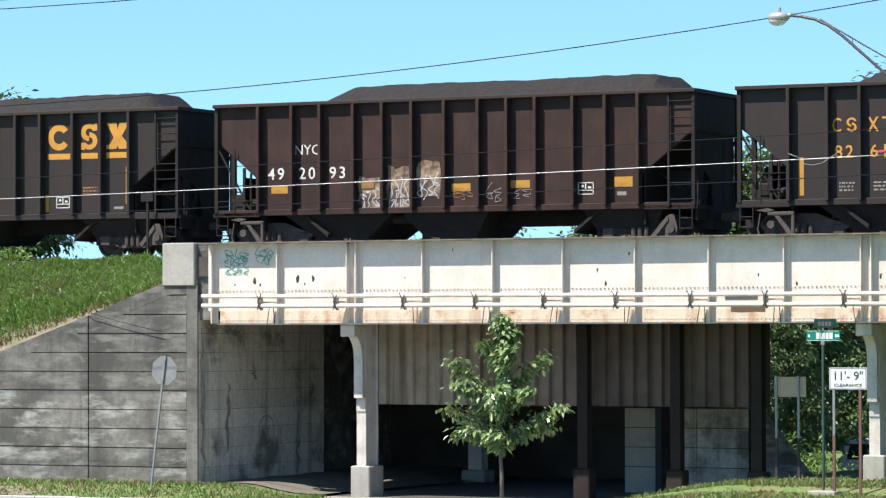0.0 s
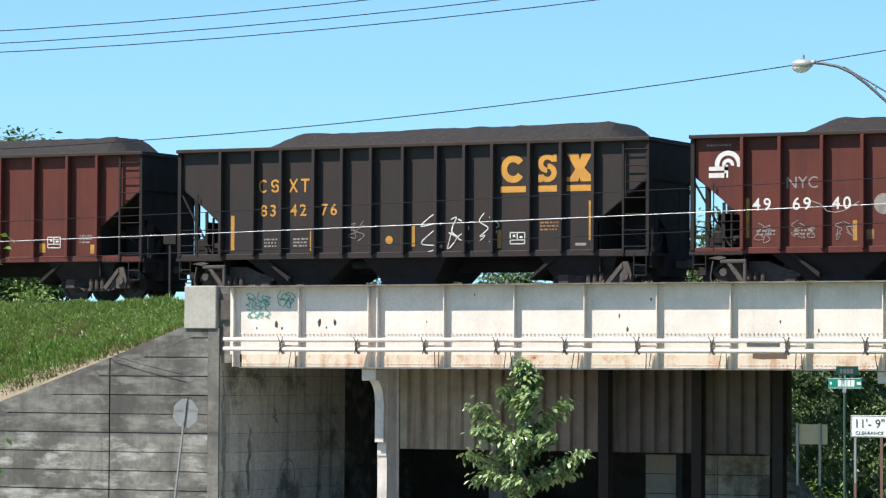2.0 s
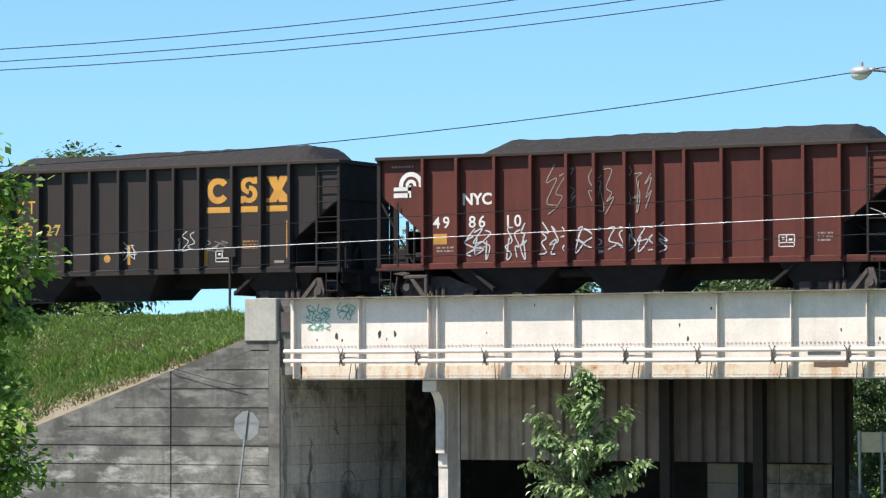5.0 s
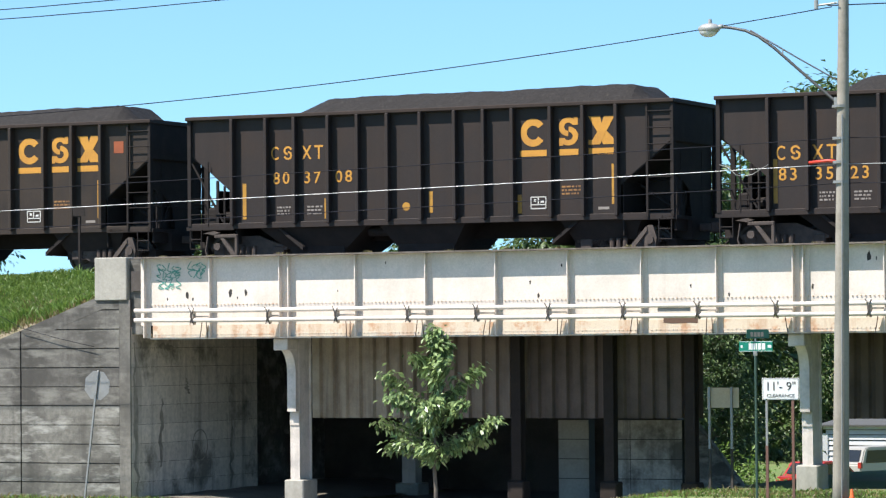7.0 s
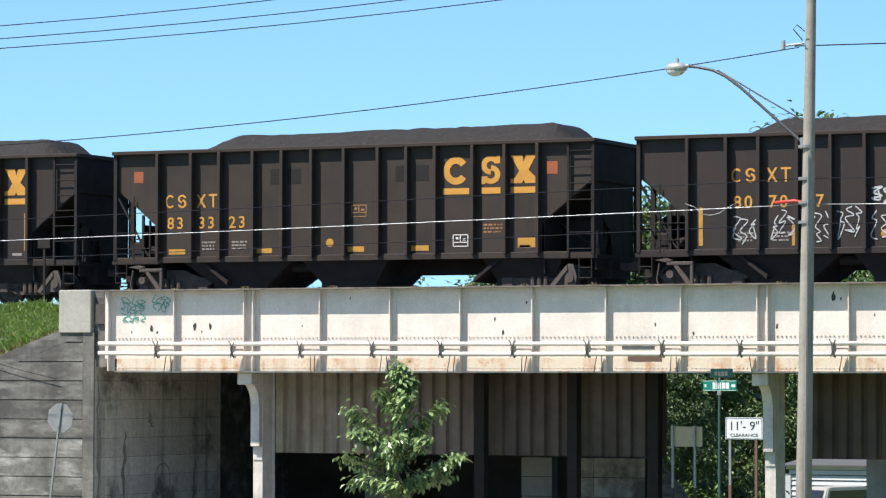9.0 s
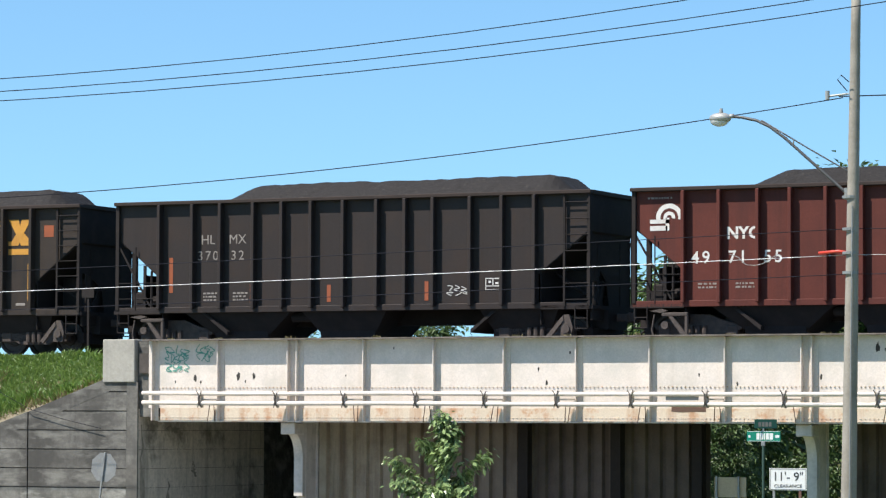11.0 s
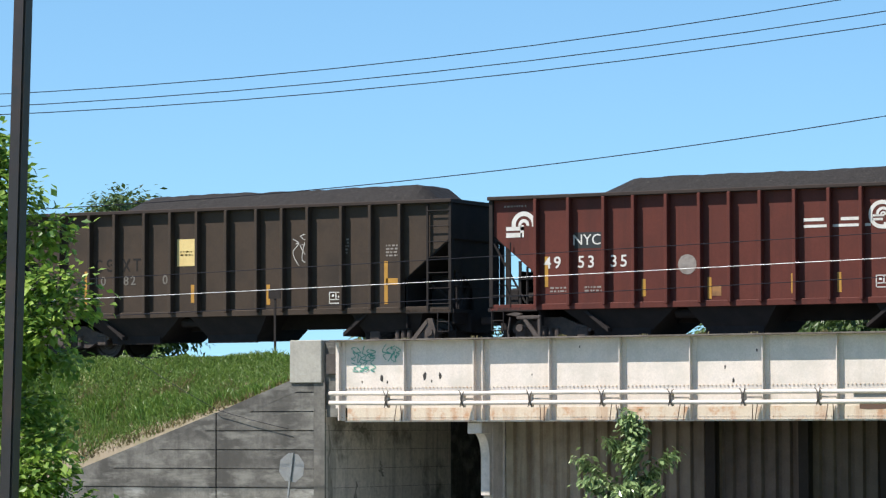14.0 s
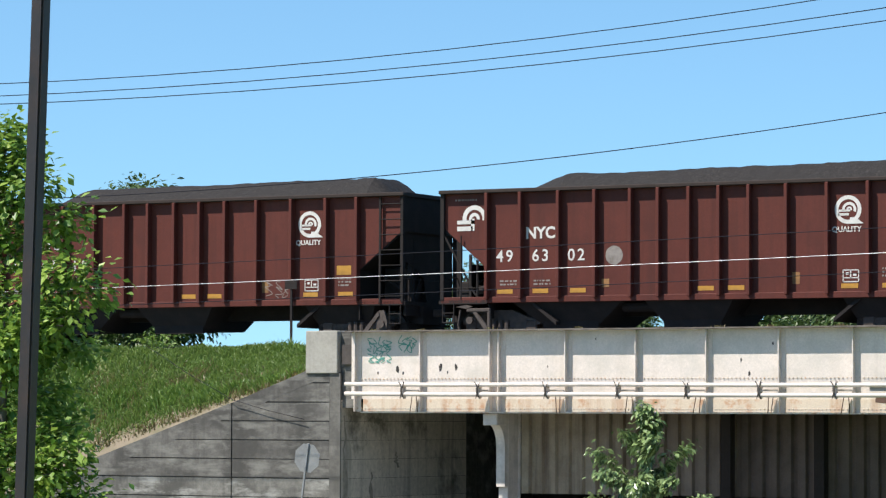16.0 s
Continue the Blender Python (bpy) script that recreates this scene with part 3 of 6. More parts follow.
def bridge():
    br = thing("railway_bridge", "white-painted riveted steel plate girder railway bridge with rusty lower flange", "bridge")
    part("web", boxed(XA, XB, YG, YG + 0.03, 4.62, GT), M["girder"], br)
    part("web_strip", boxed(XA + 0.35, XB, YG - 0.012, YG + 0.03, GB + 0.04, 4.62), M["girder_rust"], br, "rust-stained lower strip of the web")
    part("top_flange", boxed(XA - 0.03, XB, YG - 0.31, YG + 0.35, GT, GT + 0.035), M["flange_top"], br, "grimy rust-edged top flange")
    part("bottom_flange", boxed(XA + 0.35, XB, YG - 0.15, YG + 0.3, GB, GB + 0.035), M["girder_rust"], br)
    # stiffener angles: an outstanding leg and a leg flat on the web
    bm = bmesh.new()
    box(bm, 0, 0.024, YG - 0.165, YG, 0, GT - GB - 0.04)
    box(bm, 0.024, 0.13, YG - 0.014, YG, 0, GT - GB - 0.04)
    me = bpy.data.meshes.new("stiffener")
    bm.to_mesh(me)
    bm.free()
    me.materials.append(M["girder"])
    xs = [XA + 0.16] + [x for s in STIFF for x in ((s, s + 0.25) if s in SPLICE else (s,))]
    for x in xs:
        place("stiffener", me, br, m=pose(x, 0, GB + 0.035))
    # rows of rivets
    bm = bmesh.new()
    xr = XA + 0.2
    while xr < -8:
        for z in (5.13, GB + 0.1):
            bmesh.ops.create_cone(bm, segments=6, radius1=0.022, radius2=0.012, depth=0.02, cap_ends=True, matrix=Matrix.Translation((xr, YG - 0.02, z + (0 if z > 4.5 else 0.02))) @ Matrix.Rotation(radians(90), 4, 'X'))
        xr += 0.105
    for s in [XA + 0.13] + [q + 0.2 for q in SPLICE]:
        for k in range(20):
            bmesh.ops.create_cone(bm, segments=6, radius1=0.03, radius2=0.018, depth=0.03, cap_ends=True, matrix=Matrix.Translation((s, YG - 0.025, 4.4 + k * 0.095)) @ Matrix.Rotation(radians(90), 4, 'X'))
    tagged(part("rivets", bm, M["girder_rust"], br), kind="stuff")
    # knee gussets at the foot of the stiffeners
    for x in STIFF:
        part("gusset", prism(bmesh.new(), [(x, GB + 0.04), (x, GB + 0.4), (x - 0.05, GB + 0.3), (x - 0.1, GB + 0.12), (x - 0.12, GB + 0.04)], 'y', YG - 0.14, YG - 0.125), M["girder_rust"], br)
    # guard pipes on clamps
    for z in (4.965, 4.725):
        part("guard_pipe", tube(bmesh.new(), [(XA + 0.06, YG - 0.42, z + 0.03), (-40.2, YG - 0.425, z + 0.005), (-36.2, YG - 0.42, z + 0.012), (-32.3, YG - 0.42, z - 0.01), (-29.3, YG - 0.415, z - 0.012), (-25.9, YG - 0.42, z - 0.02), (XB, YG - 0.42, z - 0.03)], 0.055, 10), M["girder"], br, smooth=True)
    rnd = random.Random(8)
    for k, x in enumerate(CLAMPS):
        bm = bmesh.new()
        box(bm, x - 0.035, x + 0.035, YG - 0.36, YG - 0.3, 4.66, 5.08, bevel=0.012)
        for z in (4.76, 4.99):
            tube(bm, [(x - 0.03, YG - 0.42, z), (x + 0.03, YG - 0.42, z)], 0.068, 10)
        cl = part("pipe_clamp", bm, M["girder_grey"], br, m=pose(0, 0, -0.035))
        near = min((q for q in STIFF if q > x), default=x + 0.4)
        part("pipe_arm", prism(bmesh.new(), [(x, YG - 0.4), (x, YG - 0.32), (near, YG - 0.13), (near, YG - 0.2)], 'z', 4.845, 4.885), M["girder_grey"], cl)
        bm = bmesh.new()
        box(bm, x - 0.028, x + 0.032, YG - 0.5, YG - 0.478, 4.83, 4.93)
        tube(bm, [(x, YG - 0.49, 4.9), (x - 0.03 * rnd.uniform(0.4, 1.6), YG - 0.49, 5.0), (x - 0.09, YG - 0.46, 5.08)], 0.013, 6)
        tube(bm, [(x, YG - 0.49, 4.88), (x + 0.045, YG - 0.49, 5.0), (x + 0.05, YG - 0.46, 5.06 + rnd.uniform(-0.03, 0.03))], 0.012, 6)
        tube(bm, [(x, YG - 0.49, 4.86), (x - 0.015, YG - 0.49, 4.75), (x - 0.05, YG - 0.46, 4.67)], 0.016, 6)
        tube(bm, [(x + 0.01, YG - 0.49, 4.86), (x + 0.02, YG - 0.49, 4.76), (x + 0.06, YG - 0.46, 4.66)], 0.016, 6)
        part("bolt_plate", bm, M["steel_and_shade"], cl, "dark bolt plate")
        for d in (0.12, 0.24):
            if near - x > d + 0.06:
                part("hanger_rod", tube(bmesh.new(), [(x + d, YG - 0.15, 4.72), (x + d + 0.08 * rnd.uniform(-1, 1), YG - 0.15, GB + 0.05)], 0.011, 5), M["rust"], cl, "thin rusty rod")
    # rusted-through patch, the hole's shadow put into its colour, and paint chips
    part("rust_patch", prism(bmesh.new(), [(-28.93, 4.55), (-28.7, 4.53), (-28.3, 4.545), (-28.07, 4.535), (-28.06, 4.7), (-28.4, 4.72), (-28.92, 4.715)], 'y', YG - 0.017, YG - 0.012), M["rust"], br, "dark rusty patch painted as a shadowed hole")
    rnd = random.Random(5)
    part("patch_plate", boxed(-28.94, -28.12, YG - 0.36, YG - 0.345, 4.81, 4.94, bevel=0.005), M["galv"], br, "grey steel patch plate behind the pipes")
    for x, z, s in ((-41.73, 5.36, 0.12), (-41.57, 5.27, 0.07), (-40.5, 5.4, 0.15), (-40.06, 5.42, 0.11), (-40.3, 5.28, 0.05), (-36.19, 6.09, 0.05), (-32.34, 5.56, 0.07), (-32.13, 5.24, 0.09), (-31.52, 5.95, 0.06),
                    (-23.88, 6.03, 0.15), (-23.7, 5.98, 0.06), (-25.24, 5.35, 0.09), (-28.24, 5.41, 0.06), (-27.29, 5.2, 0.07), (-37.5, 5.42, 0.04), (-42.3, 5.28, 0.05), (-41.1, 5.24, 0.06), (-22.9, 5.6, 0.05), (-20.9, 5.6, 0.04)):
        ol = []
        for q in range(9):
            a = q * 6.283 / 9
            r = s * rnd.uniform(0.35, 0.6)
            ol.append((x + r * 0.7 * math.cos(a), z + r * 1.5 * math.sin(a)))
        part("paint_chip", prism(bmesh.new(), ol, 'y', YG - 0.005, YG - 0.001), M["hole"], br)
    part("deck", boxed(XA - 0.3, XB, YG + 0.03, 86.5, 5.5, 6.0), M["steel_and_shade"], br)
    part("far_girder", boxed(XA, XB, 86.5, 86.6, GB, 6.25), M["steel_and_shade"], br)
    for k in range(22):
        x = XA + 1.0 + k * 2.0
        part("floor_beam", boxed(x, x + 0.3, YG + 0.1, 86.4, 4.6, 5.5), M["steel_and_shade"], br)
    return br


bridge()


def on_flange(r):
    k = int(r.random() * 13)
    cx = -42.4 + 1.87 * k + 0.5 * math.sin(k * 5.1)
    return cx + r.gauss(0, 0.07), YG - 0.22 + abs(r.gauss(0, 0.1)), GT + 0.035


grass_field("grass", 260, on_flange, 0.045, M["grass_dry"], "tufts of dry weeds and litter on the girder's top flange", 61)


def scribble(seed, w, h, strokes, width):
    """Loose spray-can letters: looping flat ribbons facing -y, one to a cell."""
    rnd = random.Random(seed)
    bm = bmesh.new()
    for s in range(strokes):
        cell = w / strokes
        cx = cell * (s + 0.5) - w / 2
        n = rnd.choice((5, 6, 7))
        side = rnd.choice((-1, 1))
        ctl = [Vector((cx + side * (1 if q % 2 else -1) * cell * rnd.uniform(0.12, 0.62), 0, h * (0.5 - q / (n - 1)) + h * rnd.uniform(-0.22, 0.22))) for q in range(n)]
        if rnd.random() < 0.5:
            ctl.append(ctl[1].lerp(ctl[2], 0.5))
        ctl = [ctl[0]] + ctl + [ctl[-1]]
        pts = []
        for q in range(1, len(ctl) - 2):
            a, b, c, d = ctl[q - 1:q + 3]
            for k in range(6):
                t = k / 6
                pts.append(0.5 * (2 * b + (c - a) * t + (2 * a - 5 * b + 4 * c - d) * t * t + (3 * b - a - 3 * c + d) * t * t * t))
        prev = None
        for i, p in enumerate(pts):
            t = pts[min(i + 1, len(pts) - 1)] - pts[max(i - 1, 0)]
            t = t.normalized() if t.length > 1e-6 else Vector((1, 0, 0))
            nrm = Vector((-t.z, 0, t.x)) * width * rnd.uniform(0.4, 0.6)
            y = -0.0003 * i - 0.0004 * (s % 7)
            cur = [bm.verts.new(q + Vector((0, y, 0))) for q in (p + nrm, p - nrm)]
            if prev:
                bm.faces.new((prev[0], prev[1], cur[1], cur[0]))
            prev = cur
    return bm


for k, (x, z, w, h, n) in enumerate(((-42.25, 5.98, 0.66, 0.3, 5), (-41.45, 6.0, 0.5, 0.32, 4), (-42.25, 5.66, 0.66, 0.26, 4))):
    g = thing("graffiti", "green spray-painted tag on the white girder", "graffiti", pose(x, YG - 0.006, z))
    for q in range(n):
        part("stroke", scribble(20 + k * 31 + q, w / n * 1.1, h, 1, 0.022), M["spray_green"], g, m=pose(w * ((q + 0.5) / n - 0.5), -0.0004 * q, 0))


def column(x, base):
    y = 75.55
    col = thing("bridge_column", "grey-white steel bridge column with curved knee bracket on a concrete plinth", "column", pose(x, y, base), group="columns under the bridge")
    h = 5.45 - base
    part("plinth", boxed(-0.27, 0.27, -0.33, 0.45, -0.4, 0.58, bevel=0.03), M["concrete_clean"], col, "stained concrete plinth")
    part("shaft", boxed(-0.07, 0.07, -0.22, 0.4, 0.58, h), M["column"], col)
    part("flange", boxed(-0.13, 0.13, -0.25, -0.22, 0.58, h), M["column"], col)
    part("flange", boxed(-0.13, 0.13, 0.4, 0.43, 0.58, h), M["column"], col)
    part("splice_plate", boxed(-0.125, 0.125, -0.275, -0.252, 2.1 - base, 2.4 - base), M["column"], col)
    ol = [(-0.252, 2.44 - base), (-0.42, 2.44 - base)]
    for k in range(11):
        a = k / 10 * math.pi / 2
        ol.append((-0.42 - 0.5 * (1 - math.cos(a)), 3.4 - base + 0.62 * math.sin(a)))
    ol += [(-0.92, 4.25 - base), (-0.252, 4.25 - base)]
    part("knee_bracket", prism(bmesh.new(), ol, 'x', -0.12, 0.12), M["column"], col)
    part("bracket_cap", boxed(-0.2, 0.2, -1.0, -0.5, 3.97 - base, 4.262 - base, bevel=0.02), M["column"], col)
    return col


column(-39.13, 0.16)
column(-25.68, 0.62)
column(-11.7, 0.6)


def inner_column(x, y, base):
    col = thing("inner_column", "grey steel column on a concrete plinth in the shade under the bridge", "column", pose(x, y, base), group="columns under the bridge")
    part("plinth", boxed(-0.35, 0.35, -0.35, 0.35, -0.4, 0.5, bevel=0.03), M["concrete_clean"], col)
    part("shaft", boxed(-0.2, 0.2, -0.2, 0.2, 0.5, 5.4 - base), M["column"], col)
    return col


inner_column(-40.05, 84, -0.2)
inner_column(-24.55, 80, 0.35)


def dark_post(x):
    # posts and feet share one near-black tone
    po = thing("steel_post", "near-black flanged steel post on a concrete foot under the bridge", "post", pose(x, 76.35, 0.1), group="dark posts along the siding")
    part("foot", boxed(-0.22, 0.22, -0.22, 0.22, -0.3, 0.62, bevel=0.03), M["post_dark"], po)
    part("web", boxed(-0.02, 0.02, -0.12, 0.12, 0.62, 5.3), M["post_dark"], po)
    for y in (-0.14, 0.12):
        part("flange", boxed(-0.13, 0.13, y, y + 0.02, 0.62, 5.3), M["post_dark"], po)
    return po


for x in (-33.5, -31.05, -28.95):
    dark_post(x)


# step between the lit and the shaded siding colour
M["siding_half_shaded"] = mat("half_shaded_ribbed_siding", (0.19, 0.145, 0.11), 0.8, spots=(0.11, 0.082, 0.062), amount=0.8, scale=0.6, streak=0.6, streak_col=(0.08, 0.055, 0.04), bump=0.1)


def skirt(x0, x1, y, zb):
    """Hanging ribbed siding below the deck, one sheet per bay."""
    sk = thing("ribbed_siding", "rust-streaked ribbed metal siding hung between the bridge columns", "siding")
    n = int((x1 - x0) / 1.4)
    for i in range(n):
        a, b = x0 + (x1 - x0) * i / n, x0 + (x1 - x0) * (i + 1) / n
        bm = bmesh.new()
        top, bot = [], []
        m = 4
        for k in range(m):
            for du, dy in ((0, 0), (0.15, 0), (0.18, 0.1), (0.25, 0.1)):
                u = a + (b - a) * (k + du / 0.28) / m
                top.append((u, y + dy))
        top.append((b, y))
        va = [bm.verts.new((u, v, zb)) for u, v in top]
        vb = [bm.verts.new((u, v, 5.45)) for u, v in top]
        for k in range(len(va) - 1):
            bm.faces.new((va[k], va[k + 1], vb[k + 1], vb[k]))
        bm.normal_update()
        bmesh.ops.solidify(bm, geom=bm.faces[:], thickness=0.006)
        # sheets get darker to the right: fading light put into their colour
        part("siding_sheet", bm, M["siding"] if x0 < -30 and i < 2 else M["siding_half_shaded"] if x0 < -30 and i < 4 else M["siding_shaded"], sk)
    part("hanger_beam", boxed(x0, x1, y + 0.08, y + 0.2, 4.5, 4.7), M["steel_and_shade"], sk)
    return sk


skirt(-39.3, -28.75, 76.6, 2.25)
skirt(-25.15, -8.0, 76.6, 2.25)
# added wall that keeps daylight out; its dark colour stands in for shade
tagged(part("wall_back", boxed(-45.0, -33.3, 86.7, 87.2, -0.9, 5.4), M["steel_and_shade"]), "added concrete wall behind the underpass, shade in its colour", "wall", kind="structure")
for x0, x1 in ((-32.43, -30.6), (-33.99, -33.14)):
    wp = tagged(part("wall_pier", boxed(x0, x1, 80.02, 80.4, -0.3, 2.12), M["joint"]), "low pale concrete pier wall cast in lifts", "wall", kind="structure")
    xs = (x0, x0 + 0.42, x1) if x1 - x0 > 1.2 else (x0, x1)
    for a, b in zip(xs, xs[1:]):
        for k in range(4):
            part("concrete_panel", boxed(a + 0.01, b - 0.01, 80.0, 80.1, 0.14 + k * 0.5 if k else -0.3, 0.62 + k * 0.5), M["concrete_pier"] if x1 - x0 > 1.2 else M["concrete_clean"], wp)


# track on the deck
def track():
    bm = bmesh.new()
    for s in (-0.7525, 0.7525):
        y = YT + 1.55 + s
        box(bm, -110, 110, y - 0.035, y + 0.035, RAIL - 0.04, RAIL)
        box(bm, -110, 110, y - 0.01, y + 0.01, RAIL - 0.15, RAIL - 0.04)
        box(bm, -110, 110, y - 0.07, y + 0.07, RAIL - 0.17, RAIL - 0.15)
    return tagged(part("railway_track", bm, M["wheel_steel"]), "worn steel rails on ballast along the embankment and bridge", "railway track", kind="structure")


track()


# ---- the coal train ----
PITCH, SHORT, BIG = 15.08, 13.95, 14.6    # two builds of car
BODY = SHORT
LONG = (3, 5, 8, 24, 25, 26)
RIBS = (1.38, 2.40, 3.25, 4.25, 5.11, 5.98, 6.93, 7.91, 8.73, 9.54, 10.6, 11.5, 12.41)
RIBS_RED = (1.42, 2.42, 3.54, 4.6, 5.63, 6.42, 7.29, 8.13, 8.96, 9.99, 11.1, 12.2, 13.17)
RIBS_WIDE = (1.4, 2.36, 3.38, 4.23, 5.16, 6.09, 6.92, 7.77, 8.71, 9.64, 10.5, 11.44, 12.44)
SB, ST = 7.3 - RAIL, 10.22 - RAIL      # side sheet's foot and top over the rail
CACHE = {}


def shared(key, build, material):
    k = (key, material.name, BODY)
    if k not in CACHE:
        bm = build()
        me = bpy.data.meshes.new(key)
        bm.to_mesh(me)
        bm.free()
        me.materials.append(material)
        CACHE[k] = me
    return CACHE[k]


def side_sheet():
    # x runs from the car's left end, y from its near side (0) to the far one (3.1)
    ol = [(0.02, ST), (0.02, 9.25 - RAIL), (1.38, 8.1 - RAIL), (1.38, SB), (BODY - 1.48, SB), (BODY - 1.48, 8.1 - RAIL), (BODY - 0.02, 9.25 - RAIL), (BODY - 0.02, ST)]
    return prism(bmesh.new(), ol, 'y', 0.1, 0.125)


def top_chord():
    bm = bmesh.new()
    box(bm, -0.03, BODY + 0.03, -0.07, 0.14, ST - 0.1, ST, bevel=0.015)
    box(bm, -0.03, BODY + 0.03, 2.96, 3.19, ST - 0.1, ST, bevel=0.015)
    box(bm, -0.03, 0.1, 0.14, 2.96, ST - 0.1, ST)
    box(bm, BODY - 0.1, BODY + 0.03, 0.14, 2.96, ST - 0.1, ST)
    return bm


def side_sill():
    bm = bmesh.new()
    for y in (0.02, 2.98):
        box(bm, 0.0, BODY, y, y + 0.1, SB - 0.1, SB + 0.06, bevel=0.01)
    return bm


def end_sheet():
    # steep end wall and the slope sheet that runs down under it
    bm = bmesh.new()
    box(bm, 0.05, 0.08, 0.12, 2.98, 9.2 - RAIL, ST - 0.02)
    prism(bm, [(0.05, 9.25 - RAIL), (0.05, 9.17 - RAIL), (3.4, 6.6 - RAIL), (3.4, 6.7 - RAIL)], 'y', 0.12, 2.98)
    return bm


def end_frame():
    bm = bmesh.new()
    for y in (0.0, 2.98):
        box(bm, 0.0, 0.1, y, y + 0.12, SB, ST - 0.1)
    for y in (0.75, 2.25):
        box(bm, 0.1, 0.22, y, y + 0.1, SB, 9.0 - RAIL)
        tube(bm, [(0.2, y + 0.05, SB + 0.1), (1.3, y + 0.05, 8.15 - RAIL)], 0.04, 6)
    box(bm, -0.05, 1.4, 0.02, 3.08, SB - 0.12, SB - 0.02)
    box(bm, 0.3, 1.2, 1.05, 2.05, SB - 0.05, 8.25 - RAIL, bevel=0.06)
    tube(bm, [(0.16, 2.5, SB), (0.16, 2.5, 8.7 - RAIL)], 0.03, 6)
    box(bm, 0.15, 0.35, 0.5, 2.6, 0.3, 0.6)
    box(bm, 1.4, 1.43, 0.1, 3.0, SB - 0.5, 8.2 - RAIL)
    box(bm, -0.12, 0.5, 0.9, 2.2, SB - 0.62, SB - 0.12)
    box(bm, 0.0, 0.06, 0.15, 2.95, SB - 0.4, SB - 0.1)
    tube(bm, [(0.12, 0.1, 7.9 - RAIL), (0.12, 3.0, 7.9 - RAIL)], 0.02, 6)
    box(bm, 0.45, 0.75, 0.3, 0.6, SB, SB + 0.5, bevel=0.05)
    tube(bm, [(0.9, 0.5, SB + 0.25), (1.25, 0.5, SB + 0.25)], 0.13, 8)
    tube(bm, [(1.1, 0.06, SB), (1.1, 0.06, 8.35 - RAIL)], 0.035, 6)
    box(bm, 0.85, 0.92, 0.04, 0.1, SB, 8.5 - RAIL)
    tube(bm, [(0.1, 0.06, 9.0 - RAIL), (1.05, 0.06, SB + 0.1)], 0.03, 6)
    return bm


def end_panel():
    # brake-gear filler closing the ladder end, shaped to hide sky from the camera's view
    bm = bmesh.new()
    prism(bm, [(0.12, SB - 0.1), (1.55, SB - 0.1), (1.75, 7.95 - RAIL), (2.3, 8.25 - RAIL), (2.98, 8.4 - RAIL), (2.98, 9.12 - RAIL), (0.12, 9.12 - RAIL)], 'x', 0.11, 0.14)
    prism(bm, [(2.0, SB), (2.2, SB), (1.8, 7.95 - RAIL), (1.65, 7.95 - RAIL)], 'x', 0.16, 0.22)
    box(bm, 0.12, 0.42, 0.3, 1.5, SB, SB + 0.25, bevel=0.04)
    return bm


def post_panel():
    # bolster plates and reservoir, placed to narrow the open end in the camera's view
    bm = bmesh.new()
    box(bm, 0.72, 0.75, 0.3, 1.35, SB, 8.25 - RAIL)
    prism(bm, [(1.35, SB), (2.9, SB), (2.9, SB + 0.28), (1.35, SB + 0.5)], 'x', 0.7, 0.74)
    tube(bm, [(0.5, 0.35, SB + 0.2), (0.5, 1.2, SB + 0.2)], 0.16, 10)
    for z in (SB + 0.3, SB + 0.72):
        tube(bm, [(0.05, 0.02, z), (1.38, 0.02, z)], 0.014, 6)
    tube(bm, [(0.62, 0.02, SB), (0.62, 0.02, 9.0 - RAIL)], 0.018, 6)
    return bm


def brake_lever():
    # bent bars added as sunlit truck ends below the left corner
    bm = bmesh.new()
    box(bm, 0.82, 1.52, -0.05, 0.05, 0.84, 0.94, bevel=0.02)
    prism(bm, [(1.0, 0.84), (1.12, 0.84), (1.5, 0.36), (1.4, 0.3)], 'y', -0.04, 0.03)
    box(bm, 1.44, 1.53, -0.05, 0.04, 0.34, 0.86, bevel=0.02)
    prism(bm, [(0.5, 0.98), (0.8, 1.03), (0.98, 0.98), (0.8, 0.93)], 'y', -0.05, 0.05)
    tube(bm, [(0.9, -0.04, 0.62), (0.9, 0.04, 0.62)], 0.1, 10)
    tube(bm, [(0.62, 0, 0.9), (0.55, 0, 0.5), (0.6, 0, 0.3)], 0.025, 6)
    return bm


def hand_brake():
    # strut and bearing added as a sunlit truck end below the ladder corner
    bm = bmesh.new()
    prism(bm, [(BODY - 1.22, 0.36), (BODY - 1.12, 0.3), (BODY - 0.72, 0.78), (BODY - 0.74, 0.9)], 'y', -0.05, 0.04)
    prism(bm, [(BODY - 0.82, 0.34), (BODY - 0.52, 0.34), (BODY - 0.48, 0.6), (BODY - 0.58, 0.92), (BODY - 0.72, 0.92), (BODY - 0.8, 0.62)], 'y', -0.02, 0.08)
    tube(bm, [(BODY - 0.66, -0.08, 0.55), (BODY - 0.66, 0.0, 0.55)], 0.11, 10)
    return bm


def ladder():
    bm = bmesh.new()
    for u in (BODY - 0.75, BODY - 0.06):
        box(bm, u, u + 0.055, -0.02, 0.04, SB - 0.05, ST - 0.12)
    return bm


def rung():
    return tube(bmesh.new(), [(BODY - 0.75, -0.01, 0), (BODY - 0.03, -0.01, 0)], 0.016, 6)


